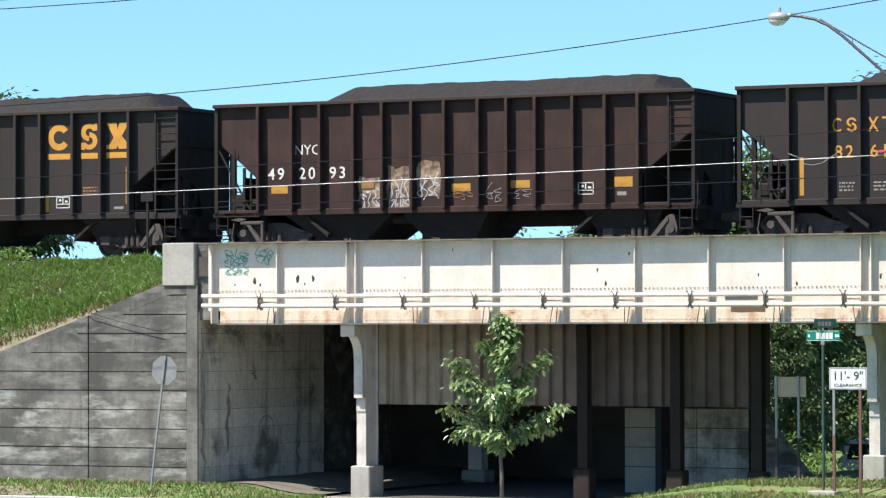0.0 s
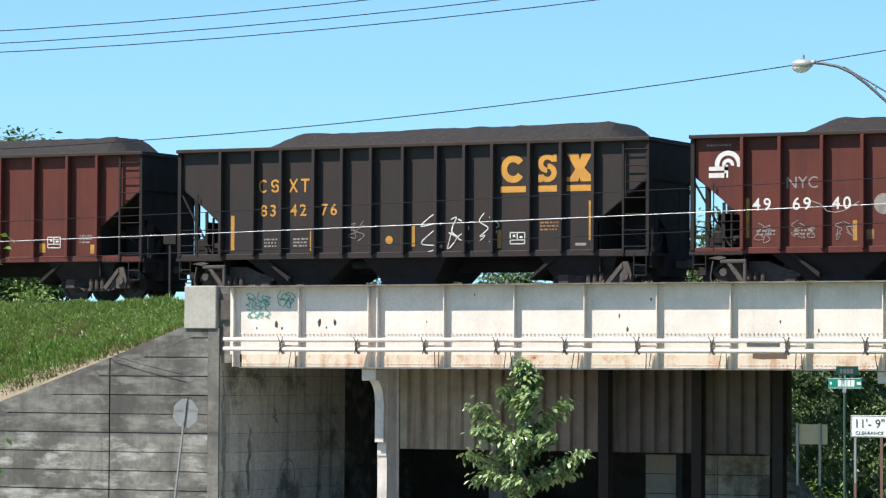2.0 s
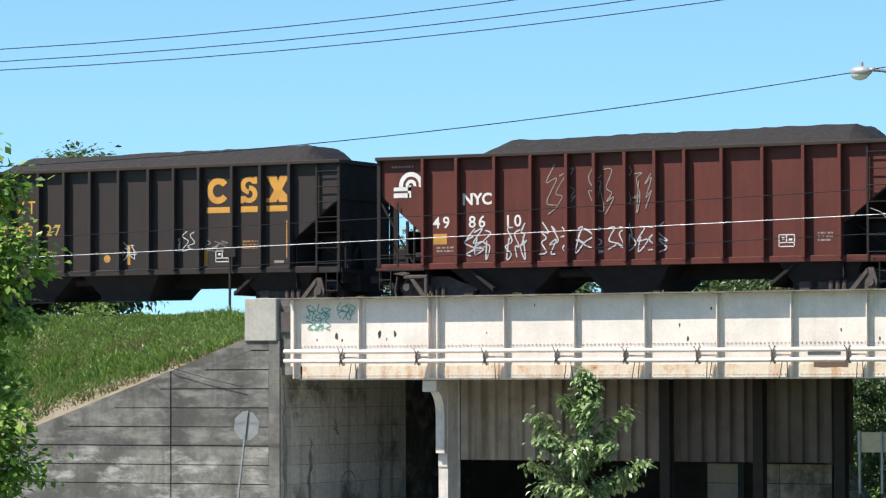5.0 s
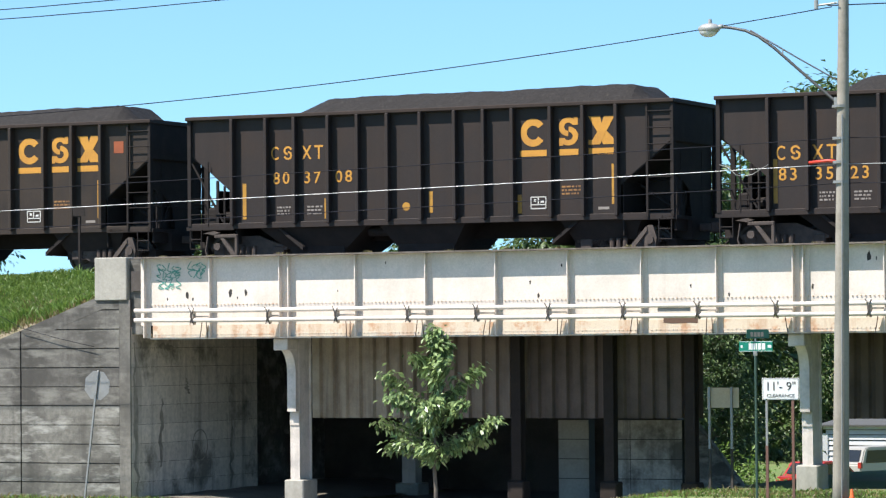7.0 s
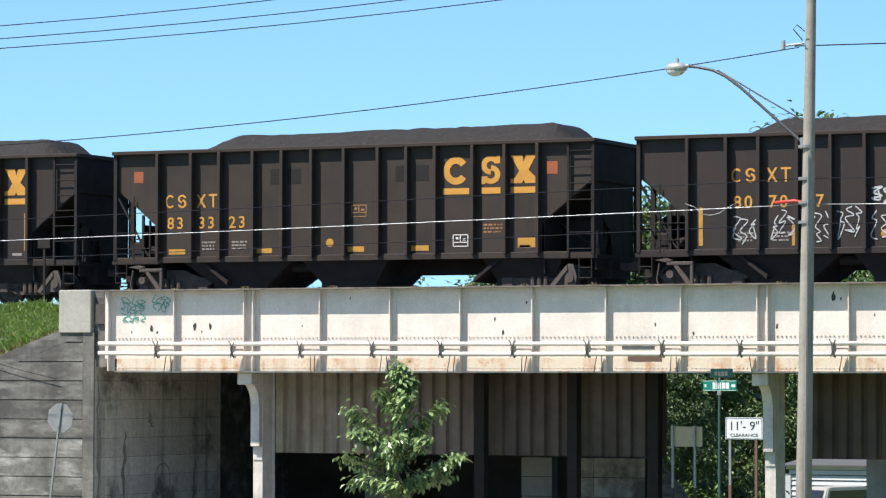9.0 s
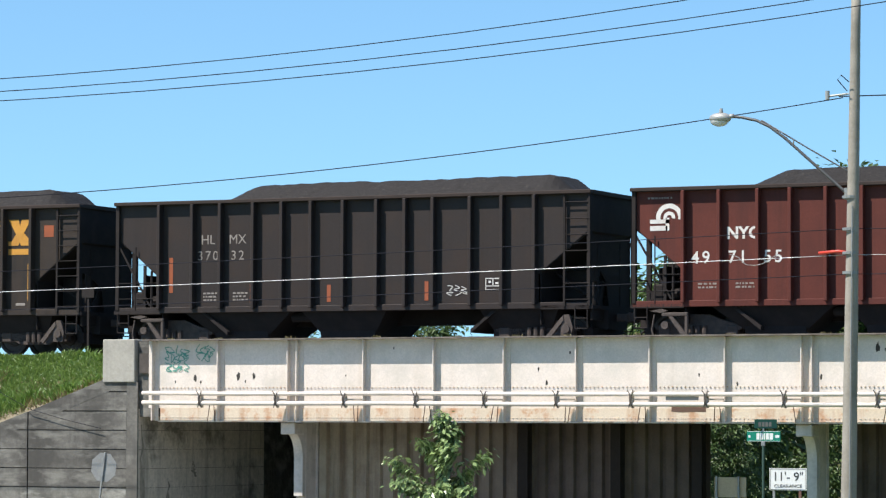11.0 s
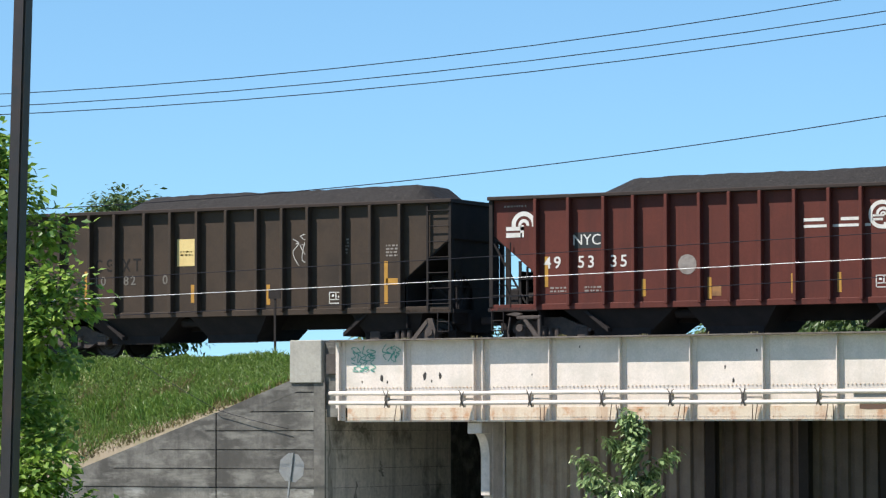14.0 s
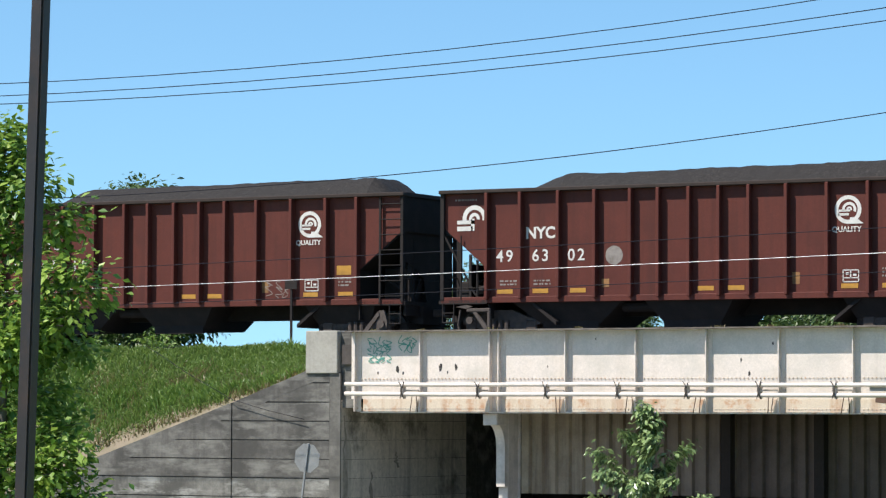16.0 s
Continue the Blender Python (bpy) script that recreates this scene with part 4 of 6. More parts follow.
def step_iron():
    bm = bmesh.new()
    for a, b in (((0.08, 0, SB - 0.1), (0.08, 0, SB - 0.62)), ((0.42, 0, SB - 0.1), (0.42, 0, SB - 0.62)), ((0.08, 0, SB - 0.62), (0.42, 0, SB - 0.62)), ((0.08, 0, SB - 0.36), (0.42, 0, SB - 0.36))):
        tube(bm, [a, b], 0.018, 6)
    return bm


def coal_heap(seed):
    rnd = random.Random(seed)
    off = rnd.uniform(0, 50)
    bm = bmesh.new()
    nu, nv = 70, 20
    a, b = 1.3 + rnd.uniform(-0.3, 0.4), BODY - 0.12
    rows = []
    for i in range(nu + 1):
        u = 0.12 + (BODY - 0.24) * i / nu
        row = []
        for j in range(nv + 1):
            v = 0.13 + 2.84 * j / nv
            c = min(1.0, (1 - abs(v - 1.55) / 1.42) * 2.1)
            e = smooth(a, a + 3.0, u) * (1 - smooth(b - 1.6, b, u))
            e = min(1.0, e * 1.15)
            z = ST - 0.3 + (0.68 + 0.1 * u / BODY + 0.06 * noise.noise(Vector((u * 0.3 + off, 0, 1)))) * e * max(0.0, c) ** 0.7
            z += 0.025 * noise.noise(Vector((u * 2 + off, v * 2, 0))) + 0.03 * noise.noise(Vector((u * 7, v * 7, off)))
            row.append(bm.verts.new((u, v, z)))
        rows.append(row)
    for p, q in zip(rows, rows[1:]):
        for j in range(nv):
            bm.faces.new((p[j], q[j], q[j + 1], p[j + 1]))
    return bm


def hopper_bay(w):
    # an inverted trough between the sills
    def build():
        bm = bmesh.new()
        lo = [bm.verts.new(p) for p in ((-0.75, 0.45, -0.72), (0.75, 0.45, -0.72), (0.75, 2.65, -0.72), (-0.75, 2.65, -0.72))]
        hi = [bm.verts.new(p) for p in ((-w, 0.1, 0), (w, 0.1, 0), (w, 3.0, 0), (-w, 3.0, 0))]
        bm.faces.new(lo)
        bm.faces.new(hi[::-1])
        for i in range(4):
            bm.faces.new((lo[i], hi[i], hi[(i + 1) % 4], lo[(i + 1) % 4]))
        box(bm, -0.8, 0.8, 0.38, 0.46, -0.8, -0.5)
        bmesh.ops.recalc_face_normals(bm, faces=bm.faces[:])
        return bm
    return build


def truck_frame():
    bm = bmesh.new()
    ol = [(-1.15, 0.52), (-1.15, 0.62), (-0.75, 0.72), (-0.3, 0.9), (0.3, 0.9), (0.75, 0.72), (1.15, 0.62), (1.15, 0.52), (0.8, 0.46), (0.45, 0.28), (-0.45, 0.28), (-0.8, 0.46)]
    prism(bm, ol, 'y', -0.07, 0.07)
    for s in (-0.9, 0.9):
        box(bm, s - 0.16, s + 0.16, -0.1, 0.1, 0.34, 0.62, bevel=0.03)
    for s in (-0.18, 0.0, 0.18):
        tube(bm, [(s, -0.1, 0.34), (s, -0.1, 0.62)], 0.07, 8)
    return bm


def wheel():
    bm = bmesh.new()
    r = 0.46
    prof = [(-0.07, 0.12), (-0.07, 0.2), (-0.03, 0.22), (-0.03, 0.36), (-0.065, 0.39), (-0.065, r), (0.04, r + 0.008), (0.05, r + 0.03), (0.07, r + 0.03), (0.07, 0.38), (0.03, 0.36), (0.03, 0.12)]
    n = 28
    rings = [[bm.verts.new((q * math.cos(k * 6.28319 / n), y, q * math.sin(k * 6.28319 / n))) for k in range(n)] for y, q in prof]
    for a, b in zip(rings, rings[1:]):
        for k in range(n):
            bm.faces.new((a[k], a[(k + 1) % n], b[(k + 1) % n], b[k]))
    bm.faces.new(rings[0])
    bm.faces.new(rings[-1][::-1])
    bmesh.ops.recalc_face_normals(bm, faces=bm.faces[:])
    return bm


def coupler():
    bm = bmesh.new()
    box(bm, -0.62, 0.3, -0.08, 0.08, -0.1, 0.1, bevel=0.02)
    box(bm, -0.68, -0.5, -0.16, 0.16, -0.14, 0.14, bevel=0.03)
    return bm


def air_hose():
    return tube(bmesh.new(), [(0, 0, 0), (-0.12, 0, -0.25), (-0.35, 0, -0.42), (-0.52, 0, -0.36)], 0.025, 6)


def ring(ro, ri, n=20, a0=0.0, a1=360.0, sx=1.0):
    bm = bmesh.new()
    st = [radians(a0 + (a1 - a0) * k / n) for k in range(n + 1)]
    o = [bm.verts.new((ro * sx * math.cos(a), 0, ro * math.sin(a))) for a in st]
    i = [bm.verts.new((ri * sx * math.cos(a), 0, ri * math.sin(a))) for a in st]
    for k in range(n):
        bm.faces.new((o[k], o[k + 1], i[k + 1], i[k]))
    return bm


def bars(*rects):
    bm = bmesh.new()
    for x0, x1, z0, z1 in rects:
        bm.faces.new([bm.verts.new(p) for p in ((x0, 0, z0), (x1, 0, z0), (x1, 0, z1), (x0, 0, z1))])
    return bm


def poly(*outs):
    bm = bmesh.new()
    for k, ol in enumerate(outs):
        bm.faces.new([bm.verts.new((x, -0.004 * k, z)) for x, z in ol])
    return bm


PAINT_Y = 0.094


class Car:
    """One hopper car; u is metres from its left end, z metres over the datum."""

    def __init__(self, index, body, label, rib_material=None):
        global BODY
        BODY = BIG if index in LONG else SHORT
        self.body = M[body]
        # the empty stands on the rails below the middle of the car
        self.ob = thing("hopper_car", label, "hopper car", group="cars of the coal train")
        self.index = index
        self.cm = Matrix.Translation((-BODY / 2, -1.55, 0))
        b = self.body
        add = self.add
        add("side_sheet", side_sheet, b)
        add("side_sheet", side_sheet, b, at=(0, 2.885, 0))
        add("top_chord", top_chord, M["chord"])
        add("side_sill", side_sill, b)
        flip = Matrix.Translation((BODY, 3.1, 0)) @ Matrix.Rotation(math.pi, 4, 'Z')
        for f in (Matrix.Identity(4), flip):
            # car ends take the dark underframe tone, not the body colour
            add("slope_sheet", end_sheet, M["under"], m=f)
            add("end_frame", end_frame, M["under"], m=f)
            add("coupler", coupler, M["truck_steel"], m=f @ Matrix.Translation((0.05, 1.55, 0.88)))
            add("air_hose", air_hose, M["under"], m=f @ Matrix.Translation((0.0, 1.15, 0.75)))
            add("step_iron", step_iron, M["under"], m=f)
        add("end_panel", end_panel, M["under"], m=flip)
        add("post_panel", post_panel, M["under"])
        add("brake_lever", brake_lever, M["lever_steel"], label="rust-brown bars standing in for sunlit truck ends")
        add("hand_brake", hand_brake, M["lever_steel"], label="rust-brown strut standing in for a sunlit truck end")
        steps_up = add("ladder", ladder, M["under"])
        for k in range(7):
            place("rung", shared("rung", rung, M["under"]), steps_up, m=Matrix.Translation((0, 0, SB + 0.12 + k * 0.415)))
        add("step_iron", step_iron, M["under"], at=(BODY - 0.5, 0, 0))
        rib = shared("rib", lambda: box(bmesh.new(), -0.045, 0.045, -0.11, 0.1, SB, ST - 0.1, bevel=0.01), b)
        for u in (RIBS_RED if index in LONG else RIBS_WIDE if body == "car_red" else RIBS):
            place("rib", rib, self.ob, m=self.cm @ Matrix.Translation((u, 0, 0)))
            place("rib", rib, self.ob, m=self.cm @ Matrix.Translation((u, 3.1, 0)))
        add("coal_load", lambda: coal_heap(index % 5), M["coal"], key="coal%d" % (index % 5), label="heaped black coal")
        add("centre_sill", lambda: boxed(0.2, BODY - 0.2, 1.35, 1.75, 0.72, 1.15), M["under"])
        for k, (u, w) in enumerate(((3.7, 1.7), (BODY / 2 - 0.1, 1.3), (BODY - 2.05, 1.15))):
            add("hopper_bay", hopper_bay(w), M["under"], at=(u, 0, SB - 0.02), key="bay%d" % k)
        add("brake_rigging", lambda: tube(bmesh.new(), [(5.2, 0.5, 0.95), (6.6, 0.5, 0.95)], 0.14, 10), M["under"])
        for u in (1.65, BODY - 1.65):
            tr = add("truck", lambda: boxed(-0.2, 0.2, 0.4, 2.7, 0.42, 0.72, bevel=0.03), M["truck_steel"], at=(u, 0, 0))
            for y in (0.45, 2.65):
                place("side_frame", shared("side_frame", truck_frame, M["truck_steel"]), tr, m=Matrix.Translation((0, y, 0)))
            for x in (-0.9, 0.9):
                place("axle", shared("axle", lambda: tube(bmesh.new(), [(0, 0.6, 0.46), (0, 2.5, 0.46)], 0.09, 8), M["wheel_steel"]), tr, m=Matrix.Translation((x, 0, 0)))
                for y, turn in ((0.78, 0), (2.32, 180)):
                    place("wheel", shared("wheel", wheel, M["wheel_steel"]), tr, m=pose(x, y, 0.46, 0, 0, turn))

    def add(self, name, build, material, at=None, m=None, key=None, label=""):
        m = m if m is not None else Matrix.Translation(at or (0, 0, 0))
        return place(name, shared(key or name, build, material), self.ob, label, self.cm @ m)

    def put(self, name, bm, material, u, z, label="", lift=0.0):
        return part(name, bm, M[material], self.ob, label, self.cm @ Matrix.Translation((u, PAINT_Y - lift, z - RAIL)))

    def text(self, s, u, z, size, material="white", bold=0.012, wide=1.0):
        place("lettering", text_mesh(s, size, M[material], wide, bold), self.ob, "", self.cm @ Matrix.Translation((u - 0.04, PAINT_Y, z - RAIL)))

    def number(self, groups, us, z, material, size=0.44):
        for g, u in zip(groups, us):
            if g:
                self.text(g, u, z, size, material, 0.004)

    def stripe(self, u, z0, z1, material="stripe", w=0.11):
        self.put("yellow_stripe", bars((-w / 2, w / 2, z0, z1)), material, u, 0 + 0.0)

    def fine(self, u, z, w, material="white_old", rows=3, seed=0):
        r = random.Random(seed + int(u * 10))
        rects = []
        for k in range(rows):
            x = -w / 2
            while x < w / 2 - 0.03:
                d = r.uniform(0.03, 0.12)
                rects.append((x, min(w / 2, x + d), z - k * 0.09, z - k * 0.09 + 0.045))
                x += d + r.uniform(0.02, 0.05)
        tagged(self.put("stencil", bars(*rects), material, u, 0), kind="stuff")

    def data_box(self, u, z, material="white"):
        w, h, t = 0.22, 0.16, 0.025
        self.put("data_panel", bars((-w, w, h - t, h), (-w, w, -h, -h + t), (-w, -w + t, -h, h), (w - t, w, -h, h), (-w, w, -0.06, -0.035), (-0.02, 0.01, -0.06, h),
                                    (-0.13, -0.06, 0.03, 0.09), (0.06, 0.15, 0.0, 0.05)), material, u, z)

    def patch(self, u, z, w, h, material="stripe", name="yellow_panel", lift=0.0):
        self.put(name, bars((-w / 2, w / 2, -h / 2, h / 2)), material, u, z, lift=lift)

    def disc(self, u, z, r, material):
        self.put("roundel", ring(r, 0.001), material, u, z)

    def tag(self, u, z, w, h, n, material="spray", seed=0, width=0.035):
        tagged(self.put("graffiti", scribble(seed + int(u * 13) + self.index * 7, w, h, max(1, (n + 1) // 2 + (w > 0.55)), width * 0.5), material, u, z, lift=0.001), kind="stuff")

    def block(self, u, z, w, h, fill, line, seed=0):
        """A filled, outlined spray-paint letter block."""
        self.blotch(u, z, w, h, fill, seed)
        self.tag(u, z, w * 0.8, h * 0.85, 3, line, seed + 3, 0.05)

    # emblems as plain shapes
    def emblem_yellow(self, material="yellow", du=0.0):
        z0, z1 = 9.12, 9.84
        zc, h = (z0 + z1) / 2, (z1 - z0) / 2
        self.put("emblem", ring(h, h * 0.5, 24, 36, 324, 0.98), material, 10.07 + du, zc)
        r = h / 2 + 0.06
        self.put("emblem", ring(r, r * 0.44, 16, 20, 268, 1.12), material, 11.05 + du, zc + h - r)
        self.put("emblem", ring(r, r * 0.44, 16, -160, 88, 1.12), material, 11.05 + du, zc - h + r, lift=0.002)
        self.put("emblem", bars((0.15, 0.26, h * 0.45, h)), material, 11.05 + du, zc, lift=0.004)
        self.put("emblem", bars((-0.26, -0.15, -h, -h * 0.45)), material, 11.05 + du, zc, lift=0.004)
        w = 0.36
        for k, ol in enumerate(([(-w, h), (-w * 0.1, h), (w * 0.06, 0.1), (w, -h + 0.12), (w, -h), (w * 0.12, -h), (-w * 0.2, -0.12)],
                                [(w, h), (w * 0.2, h), (-w * 0.06, 0.1), (-w * 0.7, -h + 0.12), (-w, -h + 0.12), (-w, -h), (-w * 0.12, -h), (w * 0.25, -0.1)])):
            self.put("emblem", poly(ol), material, 11.96 + du, zc, lift=0.004 * k)
        for u, w in ((10.07, 0.37), (11.05, 0.27), (11.96, 0.36)):
            self.put("emblem_bar", bars((-w, w, -0.08, 0.08)), material, u + du, 8.95)

    def emblem_wheel(self, u=0.88, z=9.45, material="white"):
        self.put("emblem", ring(0.36, 0.24, 16, -10, 190), material, u + 0.1, z)
        self.put("emblem", ring(0.16, 0.07, 12, -10, 200), material, u + 0.1, z)
        self.put("emblem", bars((-0.42, 0.05, -0.32, -0.2), (-0.42, 0.1, -0.14, -0.04), (0.0, 0.1, -0.32, 0.0)), material, u, z + 0.0)

    def emblem_disc(self, u=11.61, z=9.42, material="white"):
        self.put("emblem", ring(0.36, 0.26, 24), material, u, z)
        self.put("emblem", ring(0.19, 0.12, 12, -20, 190), material, u + 0.03, z)
        self.put("emblem", ring(0.075, 0.03, 10, -20, 200), material, u + 0.03, z)
        self.put("emblem", bars((-0.27, 0.02, -0.15, -0.09), (-0.25, 0.06, -0.05, 0.0)), material, u, z)
        self.put("emblem", poly([(0.05, -0.36), (0.42, -0.36), (0.2, -0.2), (0.05, -0.2)]), material, u, z, lift=0.006)
        if self.index in LONG:
            self.text("QUALITY", u, z - 0.5, 0.19, "white", 0.004)

    def marks_row(self, us, z, material, h=0.36):
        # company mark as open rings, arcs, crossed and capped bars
        t, q = 0.052, h / 2
        r = q / 2 + t / 2
        u0, u1 = us[0], us[1]
        self.put("reporting_mark", ring(q, q - t, 18, 45, 315, 0.78), material, u0 - 0.2, z)
        self.put("reporting_mark", ring(r, r - t, 12, 15, 265, 1.12), material, u0 + 0.16, z + q - r)
        self.put("reporting_mark", ring(r, r - t, 12, -165, 85, 1.12), material, u0 + 0.16, z - q + r)
        self.put("reporting_mark", poly([(-0.14, q), (-0.08, q), (0.14, -q), (0.08, -q)]), material, u1 - 0.2, z)
        self.put("reporting_mark", poly([(0.14, q), (0.08, q), (-0.14, -q), (-0.08, -q)]), material, u1 - 0.2, z, lift=0.003)
        self.put("reporting_mark", bars((-0.13, 0.13, q - t, q), (-t / 2, t / 2, -q, q - t)), material, u1 + 0.16, z)

    def blotch(self, u, z, w, h, material, seed=0):
        r = random.Random(seed + int(u * 100))
        ol = []
        for k in range(14):
            a = k * 6.2832 / 14
            q = r.uniform(0.8, 1.08)
            ol.append((w / 2 * q * max(-1, min(1, 1.35 * math.cos(a))), h / 2 * q * max(-1, min(1, 1.35 * math.sin(a)))))
        self.put("paint_blotch", poly(ol), material, u, z)


def black_car(i, groups, paint="yellow", body="car_black", label="", box_u=10.2, num_us=(2.83, 3.75, 4.68), num_z=8.5, marks_z=9.18, stripes=True, emblem=True, marks=True):
    c = Car(i, body, label or "black steel coal hopper car with yellow emblem and heaped coal")
    num_paint = paint if paint != "white" else "white"
    c.number(groups, num_us, num_z, num_paint)
    if marks:
        c.marks_row(num_us[:2], marks_z, num_paint)
    if emblem:
        c.emblem_yellow(paint)
    if stripes:
        if num_us[0] > 2:
            c.stripe(1.68, 7.45, 8.4)
        for u, z0, z1 in ((4.12, 7.42, 7.95), (7.16, 7.5, 8.05), (9.68, 7.42, 7.9)) if num_us[0] > 2 else ((4.62, 7.42, 7.95), (6.74, 7.5, 8.1), (8.55, 7.45, 8.0)):
            c.stripe(u, z0, z1)
        c.stripe(12.28, 7.6, 8.62)
    c.data_box(box_u, 7.68)
    c.disc(6.45, 7.68, 0.11, "stripe")
    c.fine(2.86, 7.72, 0.4)
    c.fine(3.78, 7.72, 0.45)
    c.fine(11.15, 8.05, 0.6, "yellow_old", 3)
    c.patch(12.0, 7.5, 0.3, 0.07, "white_old", "placard")
    return c


def red_car(i, groups, body="car_red", label="", nyc=True, wheel_mark=True, disc=True):
    c = Car(i, body, label or "rust-red steel coal hopper car with white emblems and heaped coal")
    c.number(groups, (1.93, 2.99, 4.04) if i in LONG else (1.86, 2.84, 3.78), 8.42, "white")
    if nyc:
        c.text("NYC", 2.99, 9.02, 0.42, "white")
    if wheel_mark:
        c.emblem_wheel()
        c.fine(0.75, 9.93, 0.7, "white_old", 1)
    if disc:
        c.emblem_disc(11.61 if i in LONG else 11.0)
    c.data_box(11.68 if i in LONG else 11.04, 7.75)
    c.fine(2.0, 7.75, 0.5, rows=2)
    c.fine(3.0, 7.75, 0.5, rows=2)
    c.fine(12.72 if i in LONG else 11.95, 7.9, 0.4, rows=3)
    return c


def low_panels(c, us, z=7.45, w=0.5, h=0.12):
    for u in us:
        c.patch(u, z, w, h)


def build_train():
    cars = {}
    c = cars[-1] = black_car(-1, ("83", "20", "18"))
    c = cars[0] = black_car(0, ("82", "61", ""), label="black steel coal hopper car with yellow lettering and a full load")
    # brown car with a tan overpainted patch
    c = cars[1] = Car(1, "car_brown", "dark brown rust-stained coal hopper car with faded tan paint patches")
    c.number(("49", "20", "93"), (1.89, 2.83, 3.75), 8.3, "white")
    c.text("NYC", 2.83, 8.93, 0.38, "white", 0.0)
    c.patch(1.95, 7.9, 0.5, 0.22)
    for u, w, z, h in ((4.72, 0.78, 7.75, 0.85), (5.55, 0.76, 7.9, 1.15), (6.4, 0.78, 8.1, 0.95)):
        c.blotch(u, z, w, h, "spray_tan", 3)
        c.tag(u, z - 0.2, w * 0.8, h * 0.6, 5, "spray", 9, 0.05)
    c.patch(4.6, 7.95, 0.4, 0.16, "yellow_old", lift=0.02), c.patch(7.35, 7.85, 0.55, 0.2), c.patch(9.05, 7.9, 0.55, 0.2)
    c.tag(7.4, 7.7, 0.6, 0.25, 3, "yellow_old"), c.tag(8.3, 7.68, 0.5, 0.4, 3, "white_old"), c.tag(9.1, 7.65, 0.5, 0.25, 3, "white_old")
    c.data_box(10.9, 7.75), c.patch(11.95, 7.9, 0.5, 0.26), c.patch(11.9, 7.6, 0.26, 0.1, "white_old", "placard")
    c = cars[2] = black_car(2, ("82", "27", "66"))
    c.tag(4.75, 8.1, 0.5, 0.35, 3, "white_old")
    # red car, graffiti along the foot
    c = cars[3] = red_car(3, ("49", "69", "40"), nyc=False)
    c.text("NYC", 3.0, 8.95, 0.42, "white_old", 0.0)
    c.disc(5.1, 8.4, 0.26, "white_old")
    c.stripe(1.5, 7.6, 8.6), c.stripe(4.35, 7.5, 8.0), c.stripe(6.89, 7.5, 8.0), c.stripe(13.05, 7.5, 8.6), c.stripe(10.4, 7.5, 8.05)
    for u, w in ((1.95, 0.5), (2.95, 0.7), (4.05, 0.55), (6.0, 0.5), (8.75, 0.5)):
        c.tag(u, 7.75, w, 0.4, 4, "white_old")
    c.patch(4.75, 7.65, 0.2, 0.25, "yellow_old"), c.patch(10.22, 7.65, 0.24, 0.3)
    c = cars[4] = black_car(4, ("83", "42", "76"))
    for u, w in ((7.7, 0.55), (8.5, 0.65), (9.35, 0.6)):
        c.tag(u, 7.85, w, 0.85, 2, "white", 4, 0.05)
    c.tag(5.5, 7.95, 0.5, 0.45, 4, "white_old")
    c = cars[5] = red_car(5, ("49", "88", "30"), disc=False)
    low_panels(c, (1.75, 5.0, 6.8, 7.4, 9.5))
    c.patch(5.3, 7.6, 0.24, 0.22), c.patch(11.3, 7.6, 0.2, 0.25), c.patch(13.0, 7.55, 0.25, 0.25)
    c = cars[6] = black_car(6, ("81", "16", ""))
    for k, u in enumerate((5.6, 6.4, 7.3, 8.2, 9.1)):
        c.blotch(u, 7.85, 0.72, 0.95, "spray_dim", 40 + k)
    c.tag(4.75, 7.9, 0.6, 0.75, 3, "spray_tan", 5, 0.1), c.tag(4.75, 7.95, 0.55, 0.6, 3, "spray", 6, 0.06)
    c = cars[7] = black_car(7, ("83", "19", "05"), body="car_faded", label="faded dark coal hopper car with orange corner patches")
    c.patch(0.8, 9.5, 0.3, 0.3, "orange", "orange_patch"), c.patch(12.85, 9.5, 0.3, 0.3, "orange", "orange_patch")
    c = cars[8] = red_car(8, ("49", "86", "10"), disc=False)
    c.patch(1.85, 8.0, 0.4, 0.28)
    for u, w in ((3.0, 0.8), (4.1, 0.6), (5.2, 0.9), (6.2, 0.8), (7.1, 0.8), (8.0, 0.8)):
        c.tag(u, 7.9, w, 0.7, 4, "spray", 6, 0.07)
    for u in (5.4, 6.5, 7.6):
        c.tag(u, 9.2, 0.8, 1.0, 3, "white_old", 6, 0.05)
    c = cars[9] = black_car(9, ("82", "95", "27"))
    c.tag(0.62, 9.25, 0.9, 0.6, 5, "white", 7, 0.05), c.tag(7.1, 7.85, 0.6, 0.45, 4, "white", 7), c.tag(9.0, 8.05, 0.6, 0.5, 4, "white", 8), c.tag(10.0, 7.95, 0.7, 0.3, 3, "white_old", 8)
    c = cars[10] = black_car(10, ("83", "35", "23"), num_us=(1.89, 2.83, 3.75), num_z=8.2, marks_z=8.75, stripes=False)
    c.stripe(1.52, 7.5, 8.6), c.stripe(4.6, 7.45, 8.2), c.stripe(6.45, 7.9, 8.3), c.stripe(9.42, 7.5, 8.5), c.stripe(12.28, 7.6, 8.6)
    c = cars[11] = black_car(11, ("80", "37", "08"))
    c = cars[12] = black_car(12, ("83", "27", "03"), body="car_faded", num_us=(1.89, 2.83, 3.75), num_z=8.18, marks_z=8.85, label="faded brownish coal hopper car with orange corner patches")
    c.patch(0.72, 9.5, 0.28, 0.3, "orange", "orange_patch"), c.patch(12.9, 9.5, 0.3, 0.32, "orange", "orange_patch")
